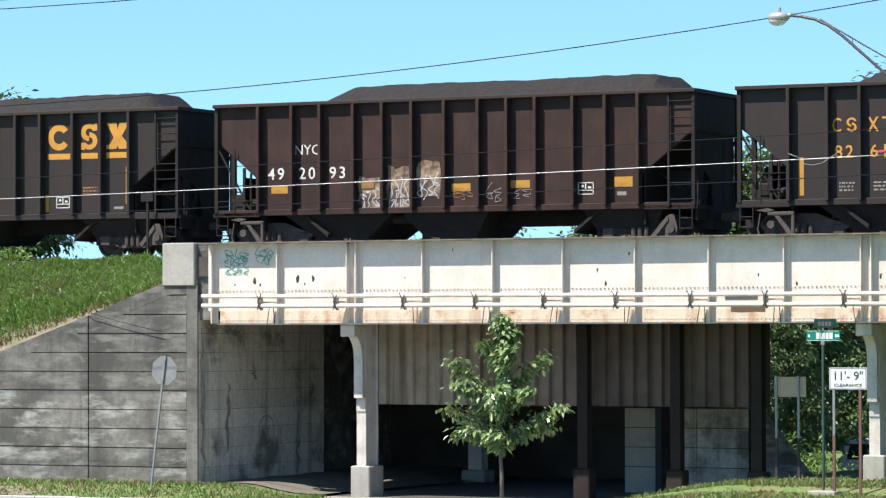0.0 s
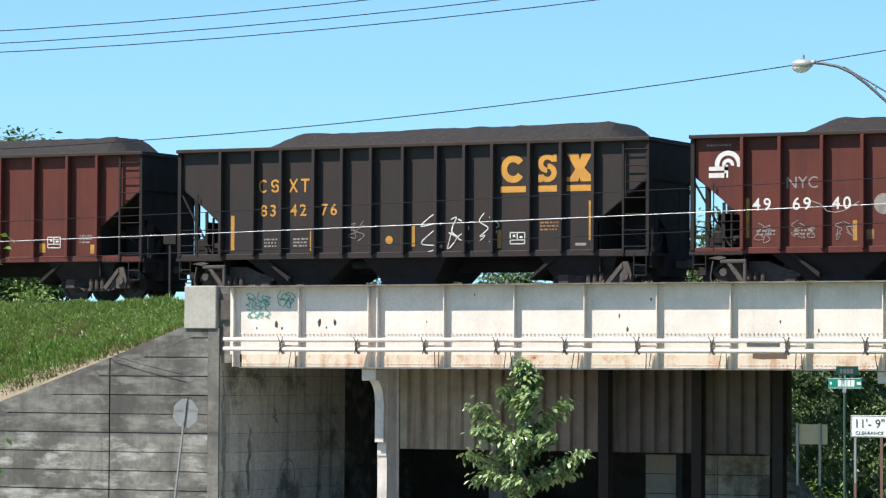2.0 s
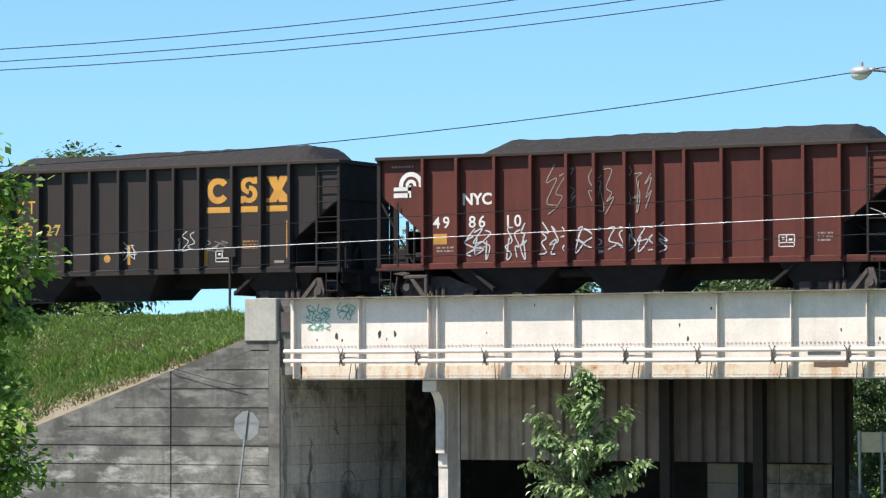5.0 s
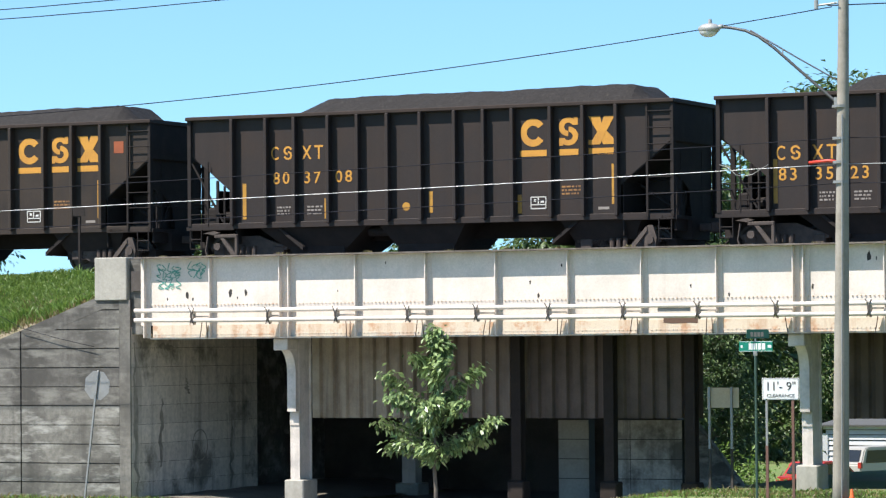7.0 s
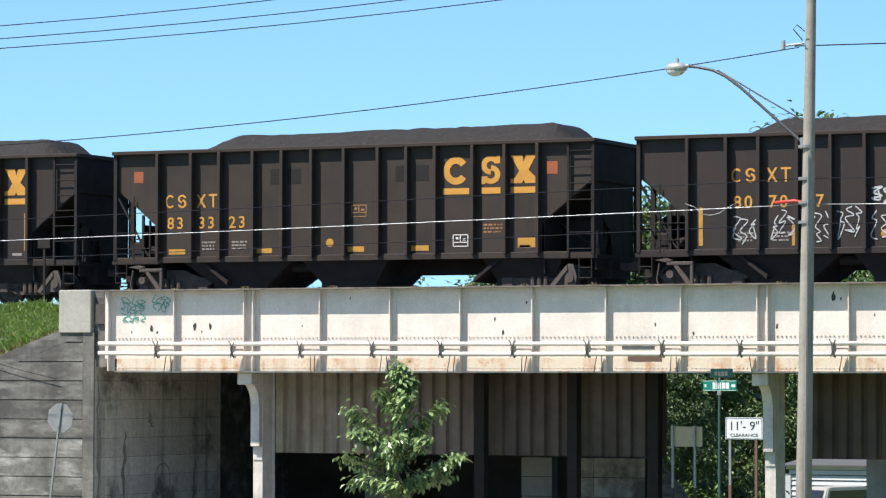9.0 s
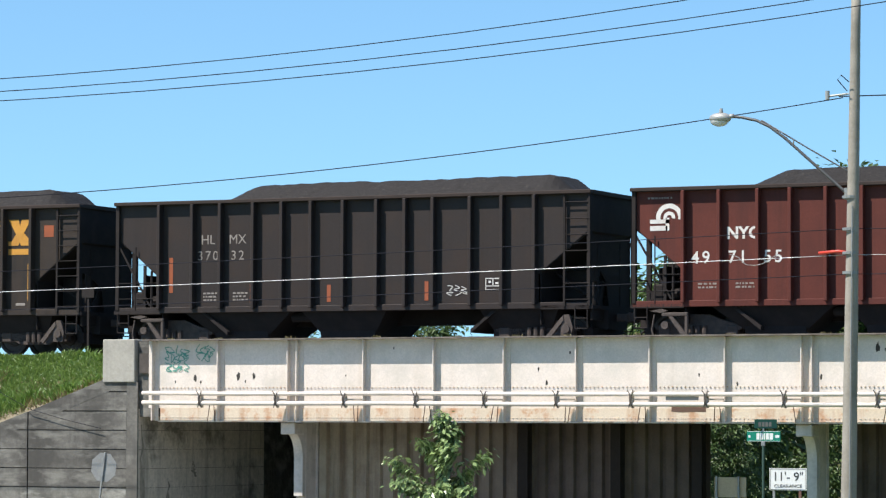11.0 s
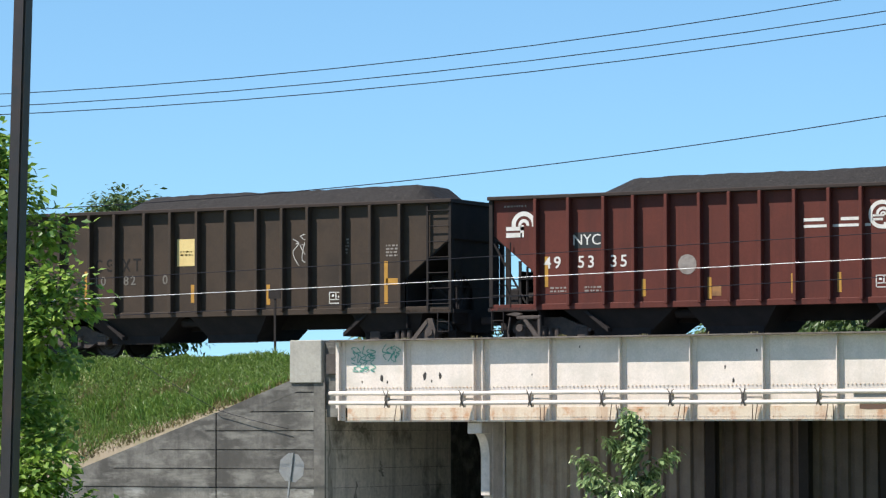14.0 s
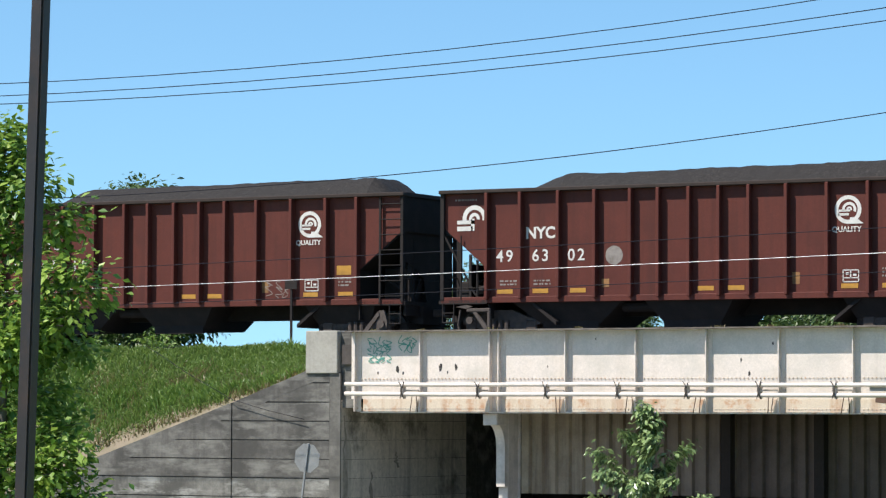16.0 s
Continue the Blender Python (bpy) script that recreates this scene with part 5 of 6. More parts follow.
    c.tag(6.4, 8.3, 0.6, 0.3, 4, "white_old", 2), c.data_box(7.45, 8.6, "yellow_old"), c.patch(2.2, 7.95, 0.35, 0.15)
    c = cars[13] = black_car(13, ("80", "70", "67"))
    for k, u in enumerate((2.85, 3.85, 4.75, 5.55, 6.4, 7.4, 8.3, 9.15, 10.2, 11.2, 12.1)):
        c.tag(u, 7.85 + 0.1 * (k % 2), 0.62, 0.6, 3, "spray", 11, 0.055)
    c.tag(6.5, 8.65, 0.75, 0.4, 4, "spray", 12, 0.09), c.tag(7.3, 8.6, 0.5, 0.25, 2, "white_old", 12, 0.1), c.tag(12.0, 8.5, 0.6, 0.35, 3, "spray", 13, 0.06)
    c = cars[14] = black_car(14, ("83", "33", "23"), body="car_faded", num_us=(1.89, 2.83, 3.75), num_z=8.25, marks_z=8.85, stripes=False, label="faded brown coal hopper car with orange patches and yellow panels")
    c.patch(0.72, 9.52, 0.28, 0.3, "orange", "orange_patch"), c.patch(12.75, 9.5, 0.3, 0.32, "orange", "orange_patch")
    low_panels(c, (1.9, 4.5, 7.2, 9.05), 7.5, 0.5, 0.14)
    c.patch(12.05, 7.6, 0.5, 0.25), c.data_box(7.3, 8.5, "yellow_old")
    for u in (4.9, 5.4, 8.55, 9.1):
        c.patch(u, 9.45, 0.4, 0.4, "stain", "paint_stain")
    c = cars[15] = black_car(15, ("80", "11", "52"))
    c = cars[16] = red_car(16, ("49", "71", "55"))
    # plain dark car with white marks
    c = cars[17] = Car(17, "car_black", "plain dark grey coal hopper car with white lettering")
    c.text("HL", 2.85, 9.15, 0.36, "white_old", 0.0), c.text("MX", 3.75, 9.15, 0.36, "white_old", 0.0)
    c.text("370", 2.85, 8.72, 0.36, "white_old", 0.0), c.text("32", 3.75, 8.72, 0.36, "white_old", 0.0)
    for u, a, b in ((1.68, 7.75, 8.7), (4.15, 7.45, 7.95), (6.45, 7.45, 7.9), (9.3, 7.45, 7.95)):
        c.stripe(u, a, b, "orange")
    c.data_box(11.2, 7.85), c.tag(10.2, 7.7, 0.6, 0.25, 3, "white"), c.fine(2.9, 7.7, 0.45), c.fine(3.8, 7.7, 0.45)
    c = cars[18] = black_car(18, ("81", "96", "76"), body="car_faded", num_us=(1.89, 2.83, 3.75), num_z=8.2, marks_z=8.72, label="weathered brown-black coal hopper car with orange patches")
    c.patch(0.65, 9.5, 0.3, 0.32, "orange", "orange_patch"), c.patch(12.9, 9.5, 0.3, 0.32, "orange", "orange_patch")
    for u in (4.75, 5.3, 8.5, 9.4):
        c.patch(u, 9.45, 0.36, 0.5, "stain", "paint_stain")
    c = cars[19] = black_car(19, ("80", "96", "49"))
    c = cars[20] = black_car(20, ("48", "90", "20"), num_us=(1.89, 2.83, 3.75), num_z=8.3, marks=False, label="black coal hopper car with yellow emblem and blue-white graffiti")
    c.text("NY", 1.89, 8.86, 0.42, "yellow", 0.0), c.text("C", 2.75, 8.86, 0.42, "yellow", 0.0)
    c.tag(0.65, 9.45, 0.8, 0.8, 5, "spray_blue", 3, 0.06)
    for k, u in enumerate((4.7, 5.5, 6.4)):
        c.tag(u, 7.85, 0.7, 0.7, 4, "spray_blue", 15, 0.07)
    for k, u in enumerate((7.4, 8.25, 9.1)):
        c.block(u, 7.95, 0.72, 0.95, "spray_grey", "stain", 15)
    c.blotch(10.1, 7.95, 0.8, 1.0, "spray_grey", 31), c.tag(11.1, 7.85, 0.7, 0.7, 4, "stain_light", 15, 0.06), c.blotch(11.95, 7.95, 0.7, 1.05, "spray_blue", 33)
    c.tag(11.9, 8.0, 0.6, 0.95, 5, "spray_blue", 17, 0.1), c.patch(12.0, 8.1, 0.4, 0.2), c.patch(1.95, 8.0, 0.4, 0.2)
    c = cars[21] = red_car(21, ("49", "53", "35"), nyc=False)
    c.patch(2.86, 9.0, 0.8, 0.42, "sign_black", "black_panel", -0.004), c.text("NYC", 2.86, 9.0, 0.4, "white", 0.0)
    c.disc(5.68, 8.3, 0.26, "white_old")
    c.put("emblem_bar", bars((-2.1, -0.3, -0.16, -0.09), (-2.1, -1.55, 0.0, 0.08), (-1.1, -0.55, 0.0, 0.08)), "white", 11.0, 9.3)
    for u, a, b in ((1.64, 7.8, 8.6), (4.45, 7.5, 7.95), (6.3, 7.4, 7.95), (8.6, 7.5, 8.0), (9.85, 7.5, 8.0), (12.3, 7.6, 8.6)):
        c.stripe(u, a, b)
    c.patch(6.5, 7.6, 0.25, 0.25, "yellow_old")
    # olive-brown car with a pale yellow square
    c = cars[22] = Car(22, "car_olive", "olive-brown weathered coal hopper car with a pale yellow square panel")
    c.patch(5.55, 9.0, 0.62, 0.75, "pale_yellow", "pale_yellow_panel"), c.fine(5.55, 9.0, 0.4, "stain", 2)
    for u, a, b in ((2.2, 7.6, 8.55), (5.75, 7.6, 8.1), (8.2, 7.5, 8.05), (11.9, 7.45, 8.6)):
        c.stripe(u, a, b)
    c.put("yellow_stripe", bars((-0.05, 0.45, -0.09, 0.09)), "stripe", 11.95, 8.05)
    c.tag(9.25, 9.05, 0.5, 0.75, 3, "white", 5, 0.03), c.data_box(10.35, 7.65), c.fine(10.6, 9.2, 0.3, "white_old", 5), c.fine(12.1, 9.0, 0.4, "white_old", 4)
    c.marks_row((2.85, 3.75), 8.7, "stain"), c.number(("10", "82", "05"), (2.7, 3.7, 5.0), 8.25, "stain_light", 0.36)
    # rust-brown car with four weathered yellow block shapes
    c = cars[23] = Car(23, "car_rust", "rusty tan coal hopper car with faded yellow block emblem")
    z, h = 9.35, 0.45
    c.put("emblem", bars((-0.24, -0.08, -h, h), (-0.08, 0.24, h - 0.16, h), (0.1, 0.24, 0.08, h - 0.16), (-0.08, 0.24, -0.06, 0.08)), "yellow_old", 5.54, z)
    c.put("emblem", ring(0.24, 0.09, 14), "yellow_old", 6.45, z - 0.2), c.put("emblem", ring(0.19, 0.07, 14), "yellow_old", 6.45, z + 0.22)
    c.put("emblem", bars((-0.24, -0.08, -h, h), (-0.08, 0.28, -h, -h + 0.16)), "yellow_old", 7.42, z)
    c.put("emblem", bars((-0.24, -0.08, -h, h), (-0.08, 0.27, -h, -h + 0.15), (-0.08, 0.2, -0.08, 0.07), (-0.08, 0.27, h - 0.15, h)), "yellow_old", 8.32, z)
    c.text("H", 1.66, 8.85, 0.42, "white", 0.008), c.text("P", 2.04, 8.85, 0.42, "white", 0.008), c.text("J", 2.68, 8.85, 0.42, "white", 0.008), c.text("X", 3.02, 8.85, 0.42, "white", 0.008)
    c.text("211", 1.9, 8.33, 0.4, "white", 0.008), c.text("01", 2.8, 8.33, 0.4, "white", 0.008)
    c.stripe(1.55, 7.75, 8.7, "orange"), c.stripe(3.8, 7.5, 8.1), c.stripe(9.3, 7.5, 8.0), c.stripe(12.05, 7.6, 8.6)
    c.tag(3.5, 8.2, 0.7, 0.5, 4, "spray", 5, 0.05), c.tag(5.15, 7.85, 0.6, 0.7, 3, "white_old", 5, 0.07), c.tag(6.05, 7.85, 0.8, 0.8, 4, "spray", 6, 0.09), c.tag(10.0, 8.1, 0.75, 0.75, 5, "white", 6, 0.06)
    c.data_box(10.95, 7.85), c.fine(2.1, 7.7, 0.5), c.fine(2.8, 7.6, 0.4)
    for i, g in ((24, ("49", "63", "02")), (25, ("49", "67", "11")), (26, ("49", "60", "84"))):
        c = cars[i] = red_car(i, g)
        if i != 25:
            c.disc(5.1, 8.4, 0.25, "white_old")
        low_panels(c, (1.9, 2.95, 4.05, 7.7, 8.55, 11.65, 12.75), 7.5, 0.46, 0.12)
        c.patch(4.85, 7.68, 0.22, 0.22, "yellow_old"), c.patch(10.2, 7.72, 0.2, 0.3, "yellow_old")
        if i == 25:
            c.patch(12.7, 8.15, 0.45, 0.25), c.tag(10.6, 7.65, 0.9, 0.4, 4, "white_old")
    return {k: c.ob for k, c in cars.items()}


M["stain"] = mat("dark_overpaint", (0.02, 0.018, 0.0175), 0.75, spec=0.15)
M["stain_light"] = mat("worn_off_lettering", (0.13, 0.115, 0.1), 0.7)
M["pale_yellow"] = mat("pale_yellow_paint", (0.62, 0.47, 0.2), 0.6, spots=(0.5, 0.36, 0.15), amount=0.5, scale=2)
TRAIN = build_train()

# left end of car 0 along the track, second by second
TRAVEL = [(0.0, -30.69), (0.5, -19.65), (1.0, -8.67), (1.5, 2.34), (2.0, 13.33), (2.5, 24.26), (3.0, 35.26), (3.5, 46.27), (4.0, 57.28),
          (4.5, 68.29), (5.0, 79.3), (5.5, 90.3), (6.0, 101.33), (6.5, 112.34), (7.0, 123.33), (7.5, 134.3), (8.0, 145.26), (8.5, 156.31),
          (9.0, 167.35), (9.5, 178.32), (10.0, 189.31), (10.5, 200.29), (11.0, 211.28), (11.5, 222.31), (12.0, 233.39), (12.5, 244.3), (13.0, 255.33),
          (13.5, 266.35), (14.0, 277.36), (14.5, 288.38), (15.0, 299.33), (15.5, 310.31), (16.0, 321.28)]


def motions():
    for i, ob in TRAIN.items():
        longer = BIG - SHORT
        back = PITCH * i + longer * sum(1 for k in LONG if k <= i)
        middle = (BIG if i in LONG else SHORT) / 2
        walk(ob, [(t, pose(x - back + middle, YT + 1.55, RAIL)) for t, x in TRAVEL])
    for_car = [(0.0, 0.0), (0.2, 0.22), (0.4, 0.5), (0.6, 1.1), (1.0, 2.9), (1.5, 6.2), (2.0, 10.5), (3.0, 21), (5.0, 44), (9.0, 85), (12.0, 95), (16.0, 95)]
    walk(WHITE_CAR, [(t, pose(d - 37.5, 113, -1.42)) for t, d in for_car])


# ---- trees ----
def leaf_mesh(spots, size, seed, droop=0.5, wide=0.24):
    """Many single leaves: pointed, folded along the rib."""
    rnd = random.Random(seed)
    vs, fs = [], []
    for p, out in spots:
        s = size * rnd.uniform(0.65, 1.25)
        d = (Vector(out) + Vector((rnd.gauss(0, 0.5), rnd.gauss(0, 0.5), rnd.gauss(0, 0.35) - droop))).normalized()
        a = d.cross(Vector((rnd.gauss(0, 0.4), rnd.gauss(0, 0.4), 1))).normalized()
        nrm = a.cross(d)
        p = Vector(p)
        k = len(vs)
        mid = p + d * s * 0.5 - nrm * s * 0.06
        vs += [tuple(p), tuple(mid + a * s * wide + nrm * s * 0.09), tuple(p + d * s - nrm * s * 0.12), tuple(mid - a * s * wide + nrm * s * 0.09), tuple(mid)]
        fs += [(k, k + 4, k + 1), (k + 4, k + 2, k + 1), (k, k + 3, k + 4), (k + 4, k + 3, k + 2)]
    me = bpy.data.meshes.new("crown")
    me.from_pydata(vs, [], fs)
    return me


def tree(name, label, m, height, spread, first, limbs, leaves, leaf, material, trunk_r, seed, shape, clump=0.1, droop=0.5, main=(), wide=0.24):
    """A tapered trunk, limbs reaching up and out to shape(h) * spread, leaves in clumps along the limbs."""
    rnd = random.Random(seed)
    t = thing(name, label, "tree", m)
    trunk = [Vector((rnd.gauss(0, 0.02) * height * k / 8, rnd.gauss(0, 0.02) * height * k / 8, height * 0.97 * k / 8)) for k in range(9)]
    trunk[0].z = -0.3
    part("trunk", tube(bmesh.new(), trunk, trunk_r, 8, trunk_r * 0.15), M["bark"], t, smooth=True)
    spots = []
    bm = bmesh.new()
    for i in range(limbs + len(main)):
        h = first + (height - first) * ((i + rnd.random()) / limbs) ** 0.9
        a = i * 2.4 + rnd.uniform(-0.5, 0.5)
        r = spread * shape((h - first) / (height - first)) * rnd.uniform(0.65, 1.15)
        k = min(8, max(0, int(h / height * 8)))
        base = trunk[k].copy()
        base.z = h - r * 0.35
        end = base + Vector((math.cos(a) * r, math.sin(a) * r, r * rnd.uniform(0.3, 0.75)))
        if i >= limbs:
            z0, dx, dy, z1 = main[i - limbs]
            base, end, r = Vector((0, 0, z0)), Vector((dx, dy, z1)), spread
        pts = [base.lerp(end, q / 4) + Vector((0, 0, 0.12 * r * math.sin(q / 4 * 3.14))) for q in range(5)]
        tube(bm, pts, max(0.008, trunk_r * 0.3), 5, 0.004)
        n = int(leaves / (limbs + len(main)) * (0.5 + r / spread))
        for _ in range(n):
            q = rnd.random() ** 0.6
            c = pts[min(3, int(q * 4))].lerp(pts[min(4, int(q * 4) + 1)], q * 4 % 1)
            w = spread * clump
            off = Vector((rnd.gauss(0, w), rnd.gauss(0, w), rnd.gauss(0, w * 0.8)))
            spots.append((c + off, (off + Vector((math.cos(a), math.sin(a), 0)) * 0.3).normalized()))
    part("branchwork", bm, M["bark"], t)
    me = leaf_mesh(spots, leaf, seed + 1, droop, wide)
    me.materials.append(material)
    tagged(place("crown", me, t), kind="stuff")
    return t


tree("young_tree", "young leafy street tree with a thin trunk beside the road", pose(-33.72, 72, 0.16), 4.3, 1.0, 1.3, 7, 3300, 0.185, M["leaf_young"], 0.055, 11,
     lambda s: 0.85 - 0.6 * s, clump=0.095, droop=0.75,
     main=((3.2, 0.1, 0.0, 4.3), (3.0, 0.32, -0.1, 4.0), (2.2, -1.35, 0.1, 3.25), (2.0, -0.95, -0.4, 2.75), (1.3, -1.4, -0.1, 2.15), (1.2, -0.9, -0.5, 1.6), (1.3, 1.65, -0.1, 2.2), (1.2, 1.0, 0.4, 1.75), (1.9, 1.0, -0.4, 2.6), (2.3, 1.15, 0.1, 3.4), (2.6, 0.5, -0.4, 3.5), (1.8, 0.2, -0.9, 2.5), (2.9, -0.4, -0.2, 3.7), (1.1, 0.1, -0.6, 1.5)))
tree("leafy_tree", "bright green broad-leaved tree in full leaf beside the pole", pose(-29.37, 40.5, ground_z(-29.37, 40.5)), 7.5, 1.5, 1.2, 12, 10500, 0.14, M["leaf_near"], 0.11, 5,
     lambda s: 0.8 - 0.65 * s, clump=0.125, droop=0.25, wide=0.36,
     main=((6.4, 0.35, 0.1, 7.35), (6.0, 0.85, -0.2, 6.75), (5.4, 1.2, 0.2, 6.2), (4.6, 1.5, -0.1, 5.5), (4.2, 1.72, 0.1, 5.15), (4.0, 1.35, -0.3, 4.75), (3.8, 1.2, 0.4, 4.35), (3.6, 0.8, -0.5, 4.5),
           (2.6, 1.15, 0.3, 3.2), (2.2, 1.45, -0.1, 2.75), (1.9, 1.3, -0.4, 2.5), (1.6, 1.6, 0.1, 2.2), (1.4, 1.1, 0.2, 1.9), (6.0, -0.9, 0.1, 6.6), (5.0, -1.5, -0.2, 5.7), (4.2, -1.9, 0.3, 4.9), (3.0, -1.7, -0.3, 3.6), (2.0, -1.6, 0.2, 2.5)))

FAR = tree("far_tree", "dense green tree in full leaf behind the railway", pose(-40.3, 106, -0.6), 10.5, 3.6, 0.6, 80, 11000, 0.3, M["leaf_far"], 0.2, 21, lambda s: 0.95 - 0.6 * s * s)
rt = random.Random(9)
SPOTS = [(-41, 108, 0.85), (-38.2, 102, 0.5), (-44, 112, 0.98), (-50, 118, 1.02), (-56, 110, 0.72), (-63.8, 116, 0.9), (-79, 112, 0.75), (-53.0, 112, 0.78), (-47, 114, 0.8),
         (-85, 118, 1.02), (-30, 122, 0.95), (-24, 121, 0.8), (-91, 122, 0.85), (-37, 96, 0.45), (-36.8, 99, 0.45), (-70.5, 98, 0.69)]
for x, y, s in SPOTS:
    c = copy_thing(FAR, pose(x, y, -1.0 if y > 100 and x > -45 else -0.3, 0, 0, rt.uniform(0, 360)))
    c.scale = (s * rt.uniform(0.9, 1.15), s * rt.uniform(0.9, 1.15), s)
for x, y, s in ((-60.5, 170, 1.15), (-57.0, 167, 1.0), (-53.5, 171, 1.1), (-63.5, 168, 1.1)):
    c = copy_thing(FAR, pose(x, y, -2.5, 0, 0, rt.uniform(0, 360)))
    c.scale = (s, s, s)
narrow = copy_thing(FAR, pose(-61.4, 116, -0.3))
narrow.scale = (0.5, 0.5, 0.97)
for x, y, z, s in ((-106.5, 160, 4.1, 1.22), (-109.0, 163, 4.2, 1.2), (-114, 161, 2.0, 1.25), (-67.5, 200, 2.6, 1.5), (-64, 196, 3.6, 1.5), (-59, 204, 4.4, 1.5), (-71.5, 205, 1.8, 1.5), (-54, 198, 4.4, 1.5)):
    c = copy_thing(FAR, pose(x, y, z, 0, 0, rt.uniform(0, 360)))
    c.scale = (s * 1.2, s * 1.2, s)
def hill_z(x, y):
    away = smooth(0.38, 0.44, -x / y)
    return -2.6 + 9.4 * away * smooth(135, 165, y) + 11.4 * (1 - away) * smooth(172, 196, y)


tagged(part("hill", sheet(hill_z, steps((-260, 60, 24)), steps((130, 260, 12))), M["grass_ground"], smooth=True),
       "low wooded rise behind the railway", "hill", kind="structure")


def bush(x, y, z, r, n, seed, leaf=0.16):
    rnd = random.Random(seed)
    b = thing("bush", "tangled green shrub beside the bridge", "bush", pose(x, y, z))
    bm = bmesh.new()
    spots = []
    for i in range(9):
        a = rnd.uniform(0, 6.28)
        e = Vector((math.cos(a) * r * rnd.uniform(0.2, 0.8), math.sin(a) * r * rnd.uniform(0.2, 0.8), r * rnd.uniform(0.6, 1.3)))
        tube(bm, [(0, 0, -0.1), e * 0.5 + Vector((0, 0, 0.1)), e], 0.02, 5, 0.006)
        for _ in range(n // 9):
            q = rnd.uniform(0.25, 1.05)
            off = Vector((rnd.gauss(0, r * 0.22), rnd.gauss(0, r * 0.22), rnd.gauss(0, r * 0.2)))
            spots.append((e * q + off, off.normalized()))
    part("branchwork", bm, M["bark"], b)
    me = leaf_mesh(spots, leaf, seed, 0.2)
    me.materials.append(M["leaf_bush"])
    tagged(place("foliage", me, b), kind="stuff")
    return b


# the ones near y 88 stand in for far trees seen beneath the cars
for k, (x, y, z, r) in enumerate(((-33.4, 94, -0.85, 1.1), (-34.4, 93.5, -0.85, 1.2), (-35.5, 95, -0.85, 1.3), (-57.0, 86.8, 5.7, 0.75), (-59.5, 86.5, 5.8, 0.7), (-36.5, 88, 5.75, 0.5), (-33, 88, 5.75, 0.4), (-29, 88, 5.7, 0.5), (-42, 88.2, 5.7, 0.45))):
    bush(x, y, z, r, 900, 40 + k)


# ---- signs ----
def octagon_sign():
    s = thing("octagonal_sign", "bare grey back of an octagonal sign on a leaning post", "sign", pose(-43.86, 73, 0.23, 0, 7.3, 0))
    part("post", boxed(-0.025, 0.025, -0.02, 0.02, -0.4, 3.3, bevel=0.004), M["galv"], s)
    part("plate", prism(bmesh.new(), [(0.38 * math.cos(radians(22.5 + 45 * k)), 2.93 + 0.38 * math.sin(radians(22.5 + 45 * k))) for k in range(8)], 'y', 0.022, 0.028), M["sign_back"], s)
    for z in (2.7, 3.15):
        part("bolt", boxed(-0.015, 0.015, -0.03, -0.02, z - 0.015, z + 0.015), M["galv"], s)
    return s


octagon_sign()


def clearance_sign():
    s = thing("clearance_sign", "white low-clearance sign with black lettering on two posts", "sign", pose(-24.65, 70.5, ground_z(-24.65, 70.5)))
    g = ground_z(-24.65, 70.5)
    z0, z1 = 2.81 - g, 3.29 - g
    part("plate", boxed(-0.43, 0.43, 0, 0.006, z0, z1, bevel=0.002), M["sign_white"], s)
    part("border", bars((-0.415, 0.415, z0 + 0.012, z0 + 0.022), (-0.415, 0.415, z1 - 0.022, z1 - 0.012), (-0.415, -0.405, z0 + 0.022, z1 - 0.022), (0.405, 0.415, z0 + 0.022, z1 - 0.022)), M["sign_black"], s, m=pose(0, -0.004, 0))
    place("lettering", text_mesh("11'- 9\"", 0.27, M["sign_black"], 1.0, 0.0), s, "", pose(0, -0.005, z1 - 0.19))
    place("lettering", text_mesh("CLEARANCE", 0.1, M["sign_black"], 1.15, 0.0), s, "", pose(0, -0.005, z0 + 0.09))
    part("post", boxed(-0.36, -0.31, 0.008, 0.05, 0.75 - 0.3, z1 - 0.05), M["galv"], s)
    part("post_foot", boxed(-0.365, -0.305, 0.006, 0.052, -0.3, 1.2), M["rust_post"], s, "rusty lower post")
    part("post", boxed(0.24, 0.3, 0.008, 0.05, -0.3, z1 - 0.05), M["rust_post"], s, "rust-brown post")
    return s


clearance_sign()


